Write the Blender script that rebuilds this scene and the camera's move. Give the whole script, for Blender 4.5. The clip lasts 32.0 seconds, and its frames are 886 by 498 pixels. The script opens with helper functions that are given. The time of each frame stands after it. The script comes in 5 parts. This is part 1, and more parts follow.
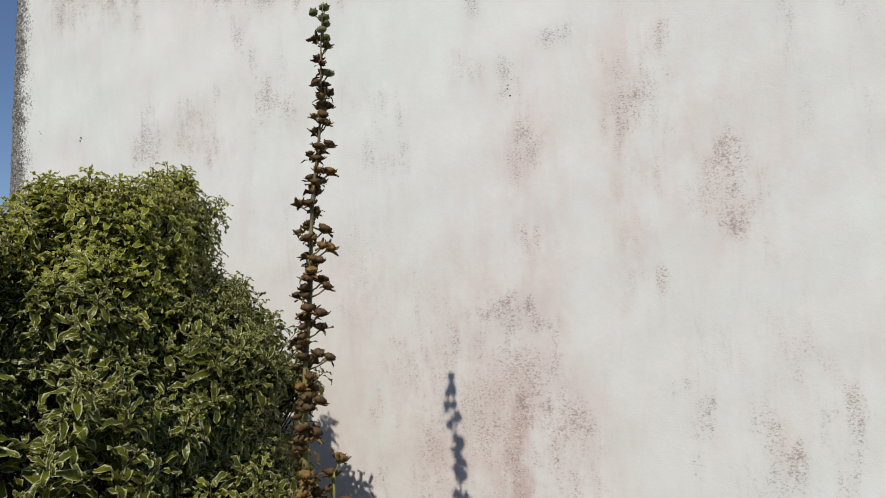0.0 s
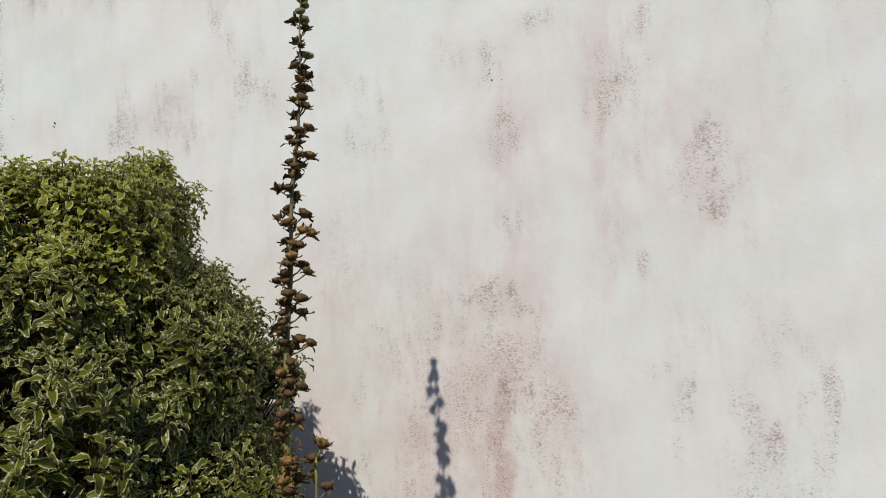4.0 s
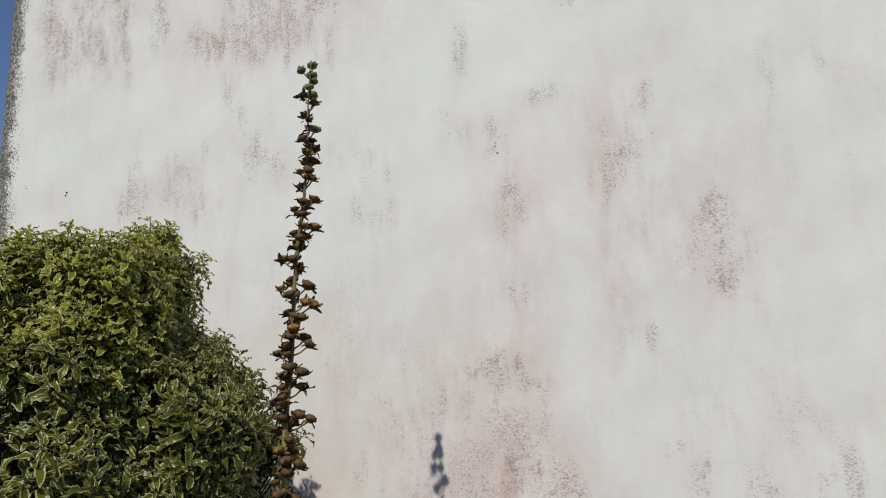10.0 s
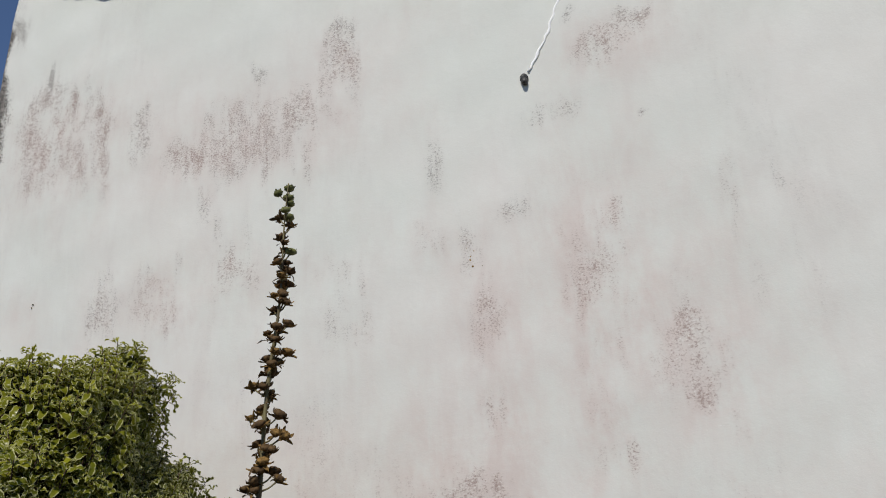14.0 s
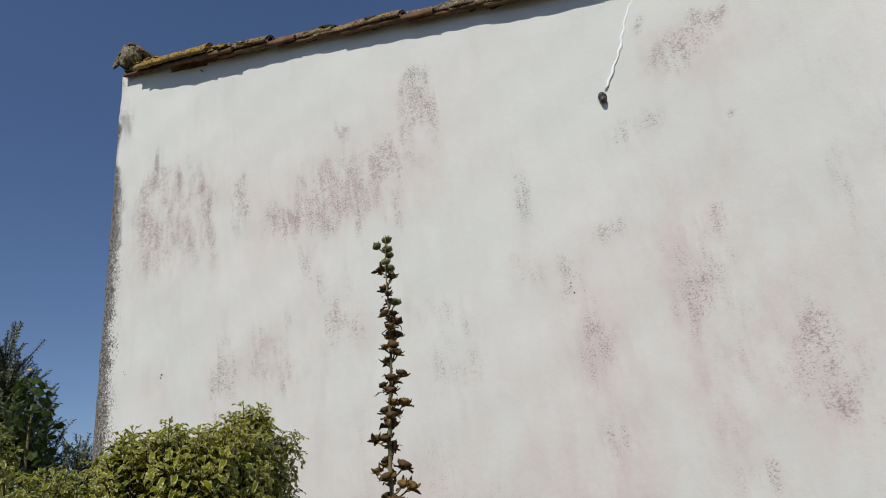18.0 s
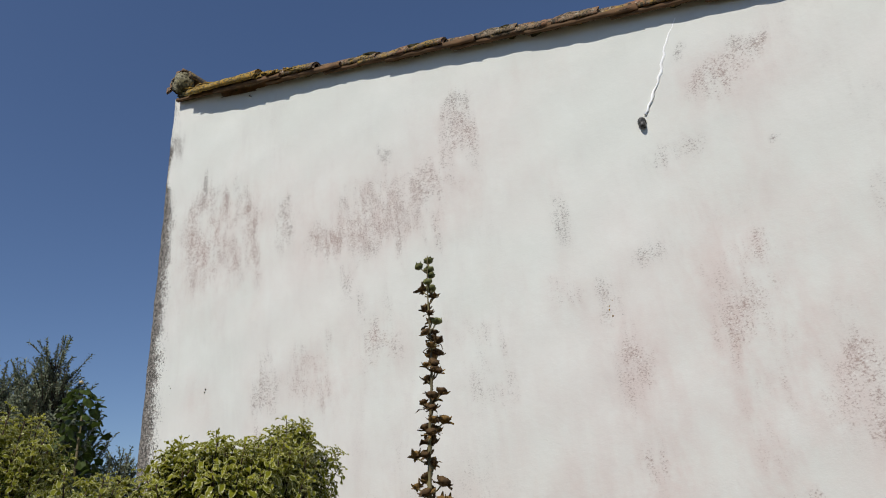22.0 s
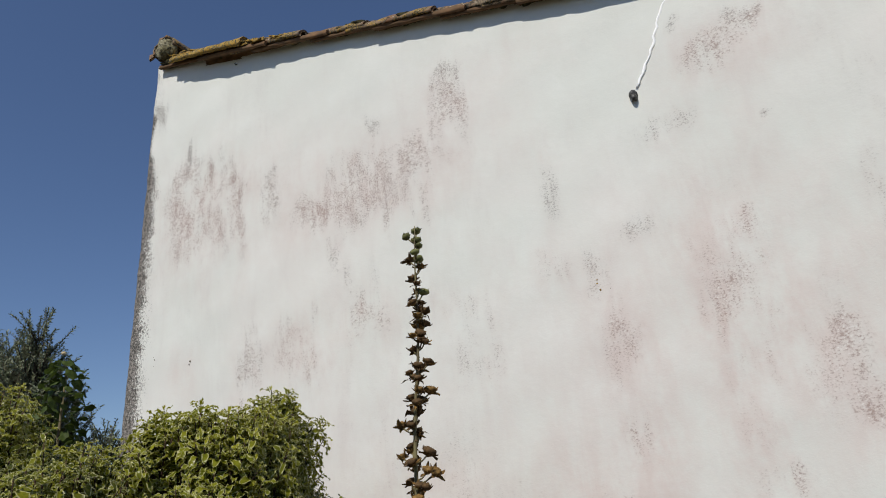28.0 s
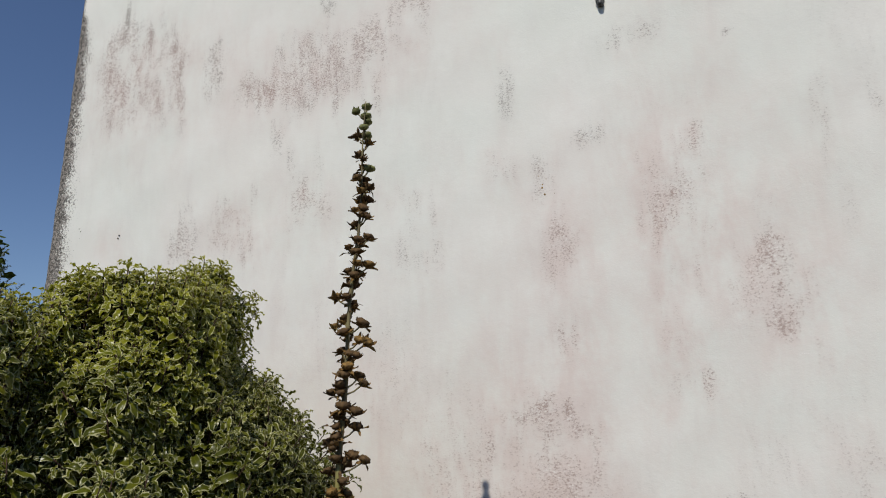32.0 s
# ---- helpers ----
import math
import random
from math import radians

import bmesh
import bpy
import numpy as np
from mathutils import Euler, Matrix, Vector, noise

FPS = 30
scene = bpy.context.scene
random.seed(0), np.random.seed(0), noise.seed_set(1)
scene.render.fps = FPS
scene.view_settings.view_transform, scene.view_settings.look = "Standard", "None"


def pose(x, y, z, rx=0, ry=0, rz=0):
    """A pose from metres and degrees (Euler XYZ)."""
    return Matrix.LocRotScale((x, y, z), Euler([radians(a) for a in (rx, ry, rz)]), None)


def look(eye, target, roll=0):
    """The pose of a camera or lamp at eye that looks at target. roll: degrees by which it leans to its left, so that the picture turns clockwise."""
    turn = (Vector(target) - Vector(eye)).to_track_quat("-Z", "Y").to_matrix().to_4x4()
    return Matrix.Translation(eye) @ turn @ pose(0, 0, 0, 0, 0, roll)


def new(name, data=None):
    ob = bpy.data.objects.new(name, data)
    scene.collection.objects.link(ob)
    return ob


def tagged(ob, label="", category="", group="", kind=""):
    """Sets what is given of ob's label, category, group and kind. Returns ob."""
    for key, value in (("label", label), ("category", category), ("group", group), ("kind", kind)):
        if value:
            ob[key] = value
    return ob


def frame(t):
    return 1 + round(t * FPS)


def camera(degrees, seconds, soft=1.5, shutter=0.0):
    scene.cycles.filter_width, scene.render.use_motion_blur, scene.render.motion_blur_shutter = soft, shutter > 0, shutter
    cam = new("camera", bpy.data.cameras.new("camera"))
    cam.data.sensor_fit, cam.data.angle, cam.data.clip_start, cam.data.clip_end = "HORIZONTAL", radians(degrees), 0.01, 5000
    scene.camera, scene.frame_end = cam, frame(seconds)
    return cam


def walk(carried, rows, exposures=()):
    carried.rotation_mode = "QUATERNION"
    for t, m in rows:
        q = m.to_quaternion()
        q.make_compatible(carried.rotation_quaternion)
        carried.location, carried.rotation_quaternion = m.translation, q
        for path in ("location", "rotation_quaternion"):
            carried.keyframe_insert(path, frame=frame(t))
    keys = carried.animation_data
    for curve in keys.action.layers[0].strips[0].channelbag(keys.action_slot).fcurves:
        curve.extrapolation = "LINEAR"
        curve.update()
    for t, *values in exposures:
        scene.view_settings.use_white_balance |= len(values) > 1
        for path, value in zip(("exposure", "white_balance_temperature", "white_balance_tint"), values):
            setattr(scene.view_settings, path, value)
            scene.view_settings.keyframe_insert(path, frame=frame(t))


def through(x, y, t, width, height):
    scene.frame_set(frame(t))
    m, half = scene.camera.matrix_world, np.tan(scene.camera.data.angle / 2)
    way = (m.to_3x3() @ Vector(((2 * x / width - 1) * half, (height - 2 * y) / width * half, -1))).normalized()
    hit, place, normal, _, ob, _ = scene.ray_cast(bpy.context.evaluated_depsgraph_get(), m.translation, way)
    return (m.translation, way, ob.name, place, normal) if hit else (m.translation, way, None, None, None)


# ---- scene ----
cam = camera(67.28, 32.0, soft=1.05)
PATH = [
    (0.0, -0.0000, 0.0000, 1.5500, 17.71, 3.49, 3.38),
    (0.5, -0.0146, -0.0016, 1.5481, 18.72, 2.45, 3.62),
    (1.0, -0.0250, 0.0302, 1.5491, 18.22, 2.44, 3.54),
    (1.5, -0.0282, 0.0201, 1.5496, 17.19, 2.61, 3.13),
    (2.0, -0.0083, -0.0028, 1.5464, 16.01, 2.77, 3.38),
    (2.5, -0.0023, -0.0044, 1.5425, 16.04, 2.89, 3.44),
    (4.5, 0.0010, 0.0104, 1.5426, 16.46, 2.31, 3.92),
    (5.0, 0.0131, -0.0154, 1.5429, 17.56, 4.35, 3.71),
    (5.5, 0.0104, 0.0013, 1.5543, 16.16, 7.67, 4.36),
    (6.0, 0.0065, -0.0066, 1.5536, 16.45, 10.61, 3.43),
    (6.5, 0.0131, -0.0023, 1.5530, 16.97, 9.27, 3.84),
    (7.0, 0.0067, 0.0009, 1.5486, 17.06, 7.84, 4.48),
    (7.5, -0.0069, 0.0403, 1.5456, 16.52, 5.94, 4.11),
    (8.0, -0.0141, 0.0428, 1.5430, 16.13, 5.12, 3.40),
    (8.5, -0.0012, 0.0271, 1.5387, 15.79, 4.95, 3.66),
    (9.0, 0.0115, 0.0227, 1.5352, 15.68, 5.70, 3.57),
    (9.5, -0.0006, 0.0342, 1.5509, 15.98, 7.78, 3.92),
    (10.0, 0.0011, 0.0253, 1.5537, 16.84, 8.24, 3.31),
    (10.5, 0.0052, 0.0287, 1.5538, 16.38, 8.94, 3.29),
    (11.0, 0.0139, 0.0280, 1.5476, 16.36, 7.98, 3.53),
    (11.5, -0.0025, 0.0486, 1.5502, 15.65, 7.38, 3.47),
    (12.0, 0.0015, 0.0401, 1.5514, 15.87, 8.29, 3.19),
    (12.5, -0.0141, 0.0136, 1.5708, 17.22, 11.48, 2.70),
    (13.0, 0.0156, -0.0224, 1.5857, 17.39, 14.62, 3.43),
    (13.5, -0.0011, 0.0148, 1.6087, 13.47, 16.46, 2.95),
    (14.0, 0.0062, 0.0221, 1.6157, 14.88, 16.24, 4.05),
    (14.5, 0.0129, 0.0246, 1.6202, 17.47, 17.40, 6.48),
    (15.0, 0.0094, 0.0224, 1.6409, 20.12, 18.60, 8.40),
    (15.5, 0.0070, 0.0013, 1.6458, 22.32, 20.23, 9.62),
    (17.5, -0.0077, 0.0202, 1.6396, 23.15, 19.15, 8.69),
    (18.0, -0.0092, 0.0069, 1.6411, 24.40, 19.67, 8.30),
    (18.5, -0.0003, -0.0034, 1.6434, 25.65, 20.63, 8.30),
    (19.0, -0.0031, -0.0256, 1.6476, 26.17, 21.62, 8.21),
    (19.5, -0.0083, -0.0334, 1.6367, 26.42, 23.22, 7.73),
    (20.0, -0.0043, -0.0402, 1.6370, 25.92, 23.29, 7.52),
    (20.5, 0.0112, -0.0550, 1.6293, 26.48, 23.27, 7.36),
    (21.0, -0.0059, -0.0213, 1.6379, 26.17, 22.92, 7.56),
    (21.5, -0.0155, -0.0334, 1.6393, 26.86, 23.02, 7.27),
    (22.0, -0.0090, -0.0301, 1.6253, 26.99, 21.97, 6.49),
    (22.5, -0.0207, -0.0366, 1.6158, 26.08, 20.45, 5.57),
    (23.0, -0.0270, -0.0101, 1.6208, 26.13, 20.13, 6.26),
    (23.5, -0.0512, 0.0015, 1.6297, 25.95, 20.43, 6.02),
    (24.0, -0.0549, -0.0005, 1.6338, 25.62, 19.84, 6.06),
    (24.5, -0.0313, -0.0398, 1.6277, 26.46, 20.69, 5.78),
    (25.0, -0.0350, -0.0529, 1.6285, 26.21, 21.10, 5.58),
    (25.5, -0.0364, -0.0462, 1.6230, 26.83, 20.15, 5.94),
    (26.0, -0.0361, -0.0390, 1.6211, 26.00, 19.14, 6.22),
    (26.5, -0.0273, -0.0263, 1.6204, 25.90, 19.40, 6.44),
    (28.5, -0.0208, -0.0077, 1.6163, 25.62, 19.99, 6.24),
    (29.0, -0.0310, -0.0099, 1.6116, 25.10, 20.08, 5.96),
    (29.5, -0.0447, 0.0123, 1.6172, 24.85, 19.65, 5.99),
    (30.0, -0.0463, 0.0250, 1.5969, 23.22, 18.18, 5.24),
    (30.5, -0.0371, 0.0245, 1.5680, 21.95, 16.66, 4.75),
    (31.0, -0.0405, 0.0067, 1.5580, 20.76, 15.65, 4.29),
    (31.5, -0.0457, 0.0255, 1.5549, 19.88, 14.54, 4.23),
    (32.0, -0.0509, 0.0271, 1.5359, 19.53, 12.57, 2.65),
]
walk(cam, [(t, pose(x, y, z, 90 + pitch, roll, yaw)) for t, x, y, z, yaw, pitch, roll in PATH],
     [(0.0, 0.19, 6700, 8), (5.0, 0.18, 6700, 8), (6.0, 0.05, 6700, 8), (10.0, 0.09, 6650, 8), (12.0, 0.07, 6650, 8), (14.0, -0.02, 6650, 9), (18.0, 0.01, 6680, 9), (19.0, 0.07, 6730, 9), (25.0, 0.12, 6730, 9), (29.0, 0.11, 6730, 9), (32.0, 0.05, 6730, 9)])

# ---- light ----
SUN_FROM = Vector((-0.033, -0.733, 0.985)).normalized()
world = bpy.data.worlds.new("sky")
scene.world = world
world.use_nodes = True
wn = world.node_tree
sky = wn.nodes.new("ShaderNodeTexSky")
sky.sky_type = "NISHITA"
sky.sun_disc = False
sky.sun_elevation = math.asin(SUN_FROM.z)
sky.sun_rotation = math.atan2(SUN_FROM.x, SUN_FROM.y)
sky.air_density, sky.dust_density, sky.ozone_density = 1.0, 0.1, 6.0
wn.nodes["Background"].inputs[1].default_value = 0.075
tint = wn.nodes.new("ShaderNodeMix")
tint.data_type, tint.blend_type = "RGBA", "MULTIPLY"
tint.inputs[0].default_value = 1.0
tint.inputs[7].default_value = (1.03, 1.0, 1.07, 1.0)
wn.links.new(sky.outputs[0], tint.inputs[6])
wn.links.new(tint.outputs[2], wn.nodes["Background"].inputs[0])
sun_data = bpy.data.lights.new("sun", "SUN")
sun_data.energy, sun_data.angle, sun_data.color = 3.6, radians(0.53), (1.0, 0.97, 0.915)
sun = new("sun", sun_data)
sun.matrix_basis = look(SUN_FROM * 30, (0, 0, 0))


# ---- materials ----
class Mat:
    """A small builder of node materials."""

    def __init__(self, name, rough=0.8, spec=0.3):
        self.m = bpy.data.materials.new(name)
        self.m.use_nodes = True
        self.t = self.m.node_tree
        self.b = self.t.nodes["Principled BSDF"]
        self.b.inputs["Roughness"].default_value = rough
        self.b.inputs["Specular IOR Level"].default_value = spec

    def put(self, kind, ins=None, **props):
        n = self.t.nodes.new(kind)
        for k, v in props.items():
            setattr(n, k, v)
        for k, v in (ins or {}).items():
            self.feed(n.inputs[k], v)
        return n

    def feed(self, socket, v):
        if isinstance(v, bpy.types.NodeSocket):
            self.t.links.new(v, socket)
        elif isinstance(v, tuple) and len(v) == 3 and socket.type == "RGBA":
            socket.default_value = (*v, 1)
        else:
            socket.default_value = v

    def coords(self, scale=(1, 1, 1), where="Object"):
        c = self.put("ShaderNodeTexCoord")
        return self.put("ShaderNodeMapping", {"Vector": c.outputs[where], "Scale": scale}).outputs[0]

    def noise(self, vec, scale, detail=4.0, rough=0.55):
        return self.put("ShaderNodeTexNoise", {"Vector": vec, "Scale": scale, "Detail": detail, "Roughness": rough}).outputs["Fac"]

    def ramp(self, v, lo, hi, out0=0.0, out1=1.0):
        return self.put("ShaderNodeMapRange", {"Value": v, "From Min": lo, "From Max": hi, "To Min": out0, "To Max": out1}, interpolation_type="SMOOTHSTEP").outputs[0]

    def math(self, op, a, b=0.0):
        return self.put("ShaderNodeMath", {0: a, 1: b}, operation=op, use_clamp=False).outputs[0]

    def mix(self, f, a, b):
        n = self.put("ShaderNodeMix", data_type="RGBA")
        for i, v in ((0, f), (6, a), (7, b)):
            self.feed(n.inputs[i], v)
        return n.outputs[2]

    def attr(self, name):
        return self.put("ShaderNodeAttribute", attribute_name=name).outputs["Fac"]

    def random(self):
        return self.put("ShaderNodeObjectInfo").outputs["Random"]

    def island(self):
        return self.put("ShaderNodeNewGeometry").outputs["Random Per Island"]

    def bump(self, h, strength=0.3, distance=0.01):
        n = self.put("ShaderNodeBump", {"Height": h, "Strength": strength, "Distance": distance})
        self.t.links.new(n.outputs[0], self.b.inputs["Normal"])

    def colour(self, c):
        self.feed(self.b.inputs["Base Color"], c)
        return self


def plaster_material():
    m = Mat("limewashed_plaster", 0.92, 0.15)
    v = m.coords()
    broad = m.noise(v, 1.3, 3)
    cloud = m.noise(v, 4.5, 5, 0.6)
    run = m.put("ShaderNodeTexNoise", {"Vector": m.coords((6.5, 6.5, 1.9)), "Scale": 1.5, "Detail": 5.0, "Roughness": 0.6, "Distortion": 0.5}).outputs["Fac"]
    patch = m.noise(m.coords((1.2, 1.2, 0.8)), 15, 5, 0.62)
    crumb = m.noise(m.coords((0.85, 0.85, 1.2)), 42, 4, 0.62)
    dots = m.noise(m.coords((0.75, 0.75, 1.1)), 190, 3, 0.62)
    comb = m.noise(m.coords((26, 26, 4.5)), 2.0, 4, 0.62)
    grit = m.noise(v, 260, 2, 0.6)
    base = m.mix(m.ramp(broad, 0.38, 0.62), (0.715, 0.728, 0.675), (0.735, 0.722, 0.675))
    base = m.mix(m.ramp(cloud, 0.42, 0.70, 0, 0.36), base, (0.81, 0.815, 0.77))
    base = m.mix(m.ramp(run, 0.50, 0.76, 0, 0.20), base, (0.62, 0.595, 0.565))
    base = m.mix(m.ramp(crumb, 0.55, 0.75, 0, 0.10), base, (0.62, 0.60, 0.575))
    # rose-coloured algae where the limewash has washed thin
    pinkness = m.attr("pink")
    worn = m.math("ADD", m.math("MULTIPLY", run, 0.5), m.math("ADD", m.math("MULTIPLY", patch, 0.35), m.math("MULTIPLY", crumb, 0.15)))
    rose = m.mix(m.ramp(pinkness, 0.95, 1.5), (0.655, 0.525, 0.485), (0.50, 0.305, 0.255))
    base = m.mix(m.math("MINIMUM", m.math("MULTIPLY", m.math("MULTIPLY", pinkness, m.ramp(worn, 0.32, 0.64, 0.25, 1.0)), 0.80), 0.62), base, rose)
    # grey-brown mould: a soft bloom, and crumbs of it that sit in the pores
    field = m.attr("speck")
    thick = m.math("MULTIPLY", field, m.ramp(m.math("ADD", m.math("MULTIPLY", comb, 0.45), m.math("ADD", m.math("MULTIPLY", run, 0.3), m.math("MULTIPLY", patch, 0.25))), 0.38, 0.62, 0.25, 1.25))
    bloom = m.mix(m.ramp(pinkness, 0.1, 0.8), (0.50, 0.485, 0.455), (0.52, 0.43, 0.40))
    base = m.mix(m.math("MINIMUM", m.math("MULTIPLY", thick, 0.58), 0.56), base, bloom)
    seat = m.math("ADD", m.math("MULTIPLY", dots, 0.70), m.math("ADD", m.math("MULTIPLY", crumb, 0.20), m.math("MULTIPLY", grit, 0.12)))
    lift = m.math("ADD", seat, m.math("MULTIPLY", m.math("MINIMUM", thick, 1.2), 0.10))
    rust = m.mix(m.ramp(pinkness, 0.1, 0.8), (0.255, 0.235, 0.215), (0.325, 0.238, 0.205))
    base = m.mix(m.math("MULTIPLY", m.ramp(lift, 0.545, 0.67, 0, 0.70), m.ramp(thick, 0.05, 0.35)), base, rust)
    # flakes of clean limewash left between the crumbs
    flake = m.ramp(m.math("SUBTRACT", 1.0, seat), 0.545, 0.62, 0, 0.5)
    base = m.mix(m.math("MULTIPLY", flake, m.ramp(thick, 0.1, 0.5)), base, (0.83, 0.825, 0.79))
    # black lichen on the corner
    grime = m.attr("grime")
    soot = m.noise(v, 125, 4, 0.72)
    edge = m.math("ADD", grime, m.math("MULTIPLY", m.math("SUBTRACT", m.math("ADD", m.math("MULTIPLY", soot, 0.75), m.math("MULTIPLY", patch, 0.35)), 0.55), 3.8))
    crust = m.mix(m.ramp(m.math("ADD", m.math("MULTIPLY", dots, 0.45), m.math("MULTIPLY", m.noise(v, 70, 4, 0.7), 0.55)), 0.44, 0.58), (0.040, 0.037, 0.033), (0.30, 0.265, 0.24))
    base = m.mix(m.ramp(edge, 0.05, 0.55, 0, 0.95), base, crust)
    m.colour(base)
    m.bump(m.math("ADD", m.math("MULTIPLY", dots, 0.22), m.math("ADD", m.math("MULTIPLY", patch, 0.5), m.math("MULTIPLY", cloud, 1.4))), 0.28, 0.006)
    return m.m


def tile_material():
    m = Mat("lichened_terracotta", 0.9, 0.15)
    v = m.coords()
    n1, n2, n3 = m.noise(v, 9, 5), m.noise(v, 34, 5), m.noise(v, 120, 4)
    rnd = m.random()
    clay = m.mix(rnd, (0.29, 0.135, 0.070), (0.17, 0.11, 0.07))
    clay = m.mix(m.ramp(n2, 0.4, 0.7, 0, 0.5), clay, (0.17, 0.13, 0.09))
    clay = m.mix(m.ramp(n1, 0.44, 0.60, 0, 0.5), clay, (0.235, 0.205, 0.14))
    lich = m.attr("lichen")
    clay = m.mix(m.ramp(m.math("ADD", m.math("MULTIPLY", lich, 0.30), m.math("ADD", m.math("MULTIPLY", n2, 0.6), m.math("MULTIPLY", n1, 0.4))), 0.60, 0.74, 0, 0.85), clay, m.mix(m.ramp(n3, 0.4, 0.62), (0.42, 0.235, 0.028), (0.36, 0.30, 0.10)))
    clay = m.mix(m.ramp(m.noise(v, 55, 3), 0.60, 0.70, 0, 0.75), clay, (0.44, 0.42, 0.34))
    clay = m.mix(m.ramp(m.math("ADD", m.math("MULTIPLY", n3, 0.6), m.math("MULTIPLY", n2, 0.4)), 0.46, 0.58, 0, 0.92), clay, (0.045, 0.040, 0.031))
    m.colour(clay)
    m.bump(m.math("ADD", n2, m.math("MULTIPLY", n3, 0.5)), 0.6, 0.006)
    return m.m


def mortar_material():
    m = Mat("weathered_mortar", 0.95, 0.1)
    v = m.coords()
    n1, n2 = m.noise(v, 14, 5), m.noise(v, 70, 4)
    c = m.mix(m.ramp(n1, 0.38, 0.62), (0.30, 0.275, 0.19), (0.15, 0.13, 0.075))
    c = m.mix(m.ramp(n2, 0.46, 0.62, 0, 0.8), c, (0.075, 0.068, 0.045))
    c = m.mix(m.ramp(m.noise(v, 42, 4), 0.52, 0.66, 0, 0.6), c, (0.34, 0.31, 0.17))
    m.colour(c)
    m.bump(m.math("ADD", n1, n2), 0.8, 0.01)
    return m.m


def leaf_material(name, green, young, rim, rim_from, gloss, through, ageing=1.0):
    """A leaf: green with a paler rim by its UV, varied leaf by leaf."""
    m = Mat(name, gloss, 0.24)
    uv = m.put("ShaderNodeUVMap", uv_map="leaf").outputs[0]
    sep = m.put("ShaderNodeSeparateXYZ", {0: uv})
    isl = m.island()
    c = m.mix(isl, green, young)
    c = m.mix(m.ramp(m.noise(m.coords(), 60, 3), 0.35, 0.7, 0, 0.5), c, tuple(x * 0.62 for x in green))
    if rim:
        c = m.mix(m.ramp(m.math("ADD", sep.outputs[1], m.math("MULTIPLY", isl, 0.4)), 0.75, 1.25, 0, 0.8), c, tuple(x * 1.25 for x in young))
        side = m.math("ADD", sep.outputs[0], m.math("MULTIPLY", m.math("SUBTRACT", m.noise(m.coords(), 130, 2), 0.5), 0.9))
        # older growth in places: darker, its rims narrower and duller
        where = m.put("ShaderNodeNewGeometry").outputs["Position"]
        old = m.ramp(m.noise(where, 6.5, 3, 0.6), 0.44, 0.62, 0, ageing)
        c = m.mix(m.math("MULTIPLY", old, 0.35), c, tuple(x * 0.6 for x in green))
        side = m.math("SUBTRACT", side, m.math("MULTIPLY", old, 0.10))
        c = m.mix(m.math("MULTIPLY", m.ramp(side, rim_from, rim_from + 0.18, 0, 0.9), m.ramp(old, 0, 1, 1.0, 0.6)), c, rim)
        c = m.mix(m.ramp(sep.outputs[0], 0.10, 0.0, 0, 0.5), c, young)
    m.colour(c)
    m.b.inputs["Transmission Weight"].default_value = 0.0
    if through:
        tr = m.put("ShaderNodeBsdfTranslucent", {"Color": c})
        mx = m.put("ShaderNodeMixShader", {0: through, 1: m.b.outputs[0], 2: tr.outputs[0]})
        m.t.links.new(mx.outputs[0], m.t.nodes["Material Output"].inputs[0])
    return m.m


def plain(name, a, b, scale=40, rough=0.8, spec=0.3, rnd=False, relief=0.3):
    m = Mat(name, rough, spec)
    n = m.noise(m.coords(), scale, 5)
    c = m.mix(m.ramp(n, 0.3, 0.7), a, b)
    if rnd:
        c = m.mix(m.math("MULTIPLY", m.random(), 0.6), c, tuple(x * 0.5 for x in a))
    m.colour(c)
    m.bump(n, relief, 0.004)
    return m.m


PLASTER = plaster_material()
TILE = tile_material()
MORTAR = mortar_material()
CLAY = plain("dusty_bare_terracotta", (0.23, 0.13, 0.068), (0.11, 0.072, 0.042), 22, 0.9, 0.15, True, 0.4)
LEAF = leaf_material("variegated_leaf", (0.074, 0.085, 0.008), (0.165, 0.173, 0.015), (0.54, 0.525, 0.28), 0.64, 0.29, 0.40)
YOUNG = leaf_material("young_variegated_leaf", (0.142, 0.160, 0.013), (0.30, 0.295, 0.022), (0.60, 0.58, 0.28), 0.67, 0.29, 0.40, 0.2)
OLIVE = leaf_material("olive_leaf", (0.145, 0.170, 0.10), (0.27, 0.295, 0.19), None, 1, 0.5, 0.25)
BROAD = leaf_material("broad_leaf", (0.034, 0.056, 0.010), (0.085, 0.12, 0.022), None, 1, 0.55, 0.3)
BARK = plain("grey_brown_bark", (0.10, 0.07, 0.045), (0.05, 0.035, 0.025), 60, 0.9)
TWIG = plain("dark_twig", (0.07, 0.035, 0.022), (0.035, 0.02, 0.014), 90, 0.8)
def stem_material():
    m = Mat("drying_stem", 0.65, 0.3)
    z = m.put("ShaderNodeSeparateXYZ", {0: m.coords()}).outputs[2]
    n = m.noise(m.coords((1, 1, 0.2)), 60, 4)
    low = m.mix(m.ramp(n, 0.3, 0.7), (0.23, 0.215, 0.05), (0.13, 0.11, 0.035))
    high = m.mix(m.ramp(n, 0.3, 0.7), (0.19, 0.16, 0.07), (0.085, 0.065, 0.034))
    m.colour(m.mix(m.ramp(m.math("ADD", z, m.math("MULTIPLY", n, 0.2)), 1.38, 1.55), low, high))
    m.bump(n, 0.3, 0.002)
    return m.m


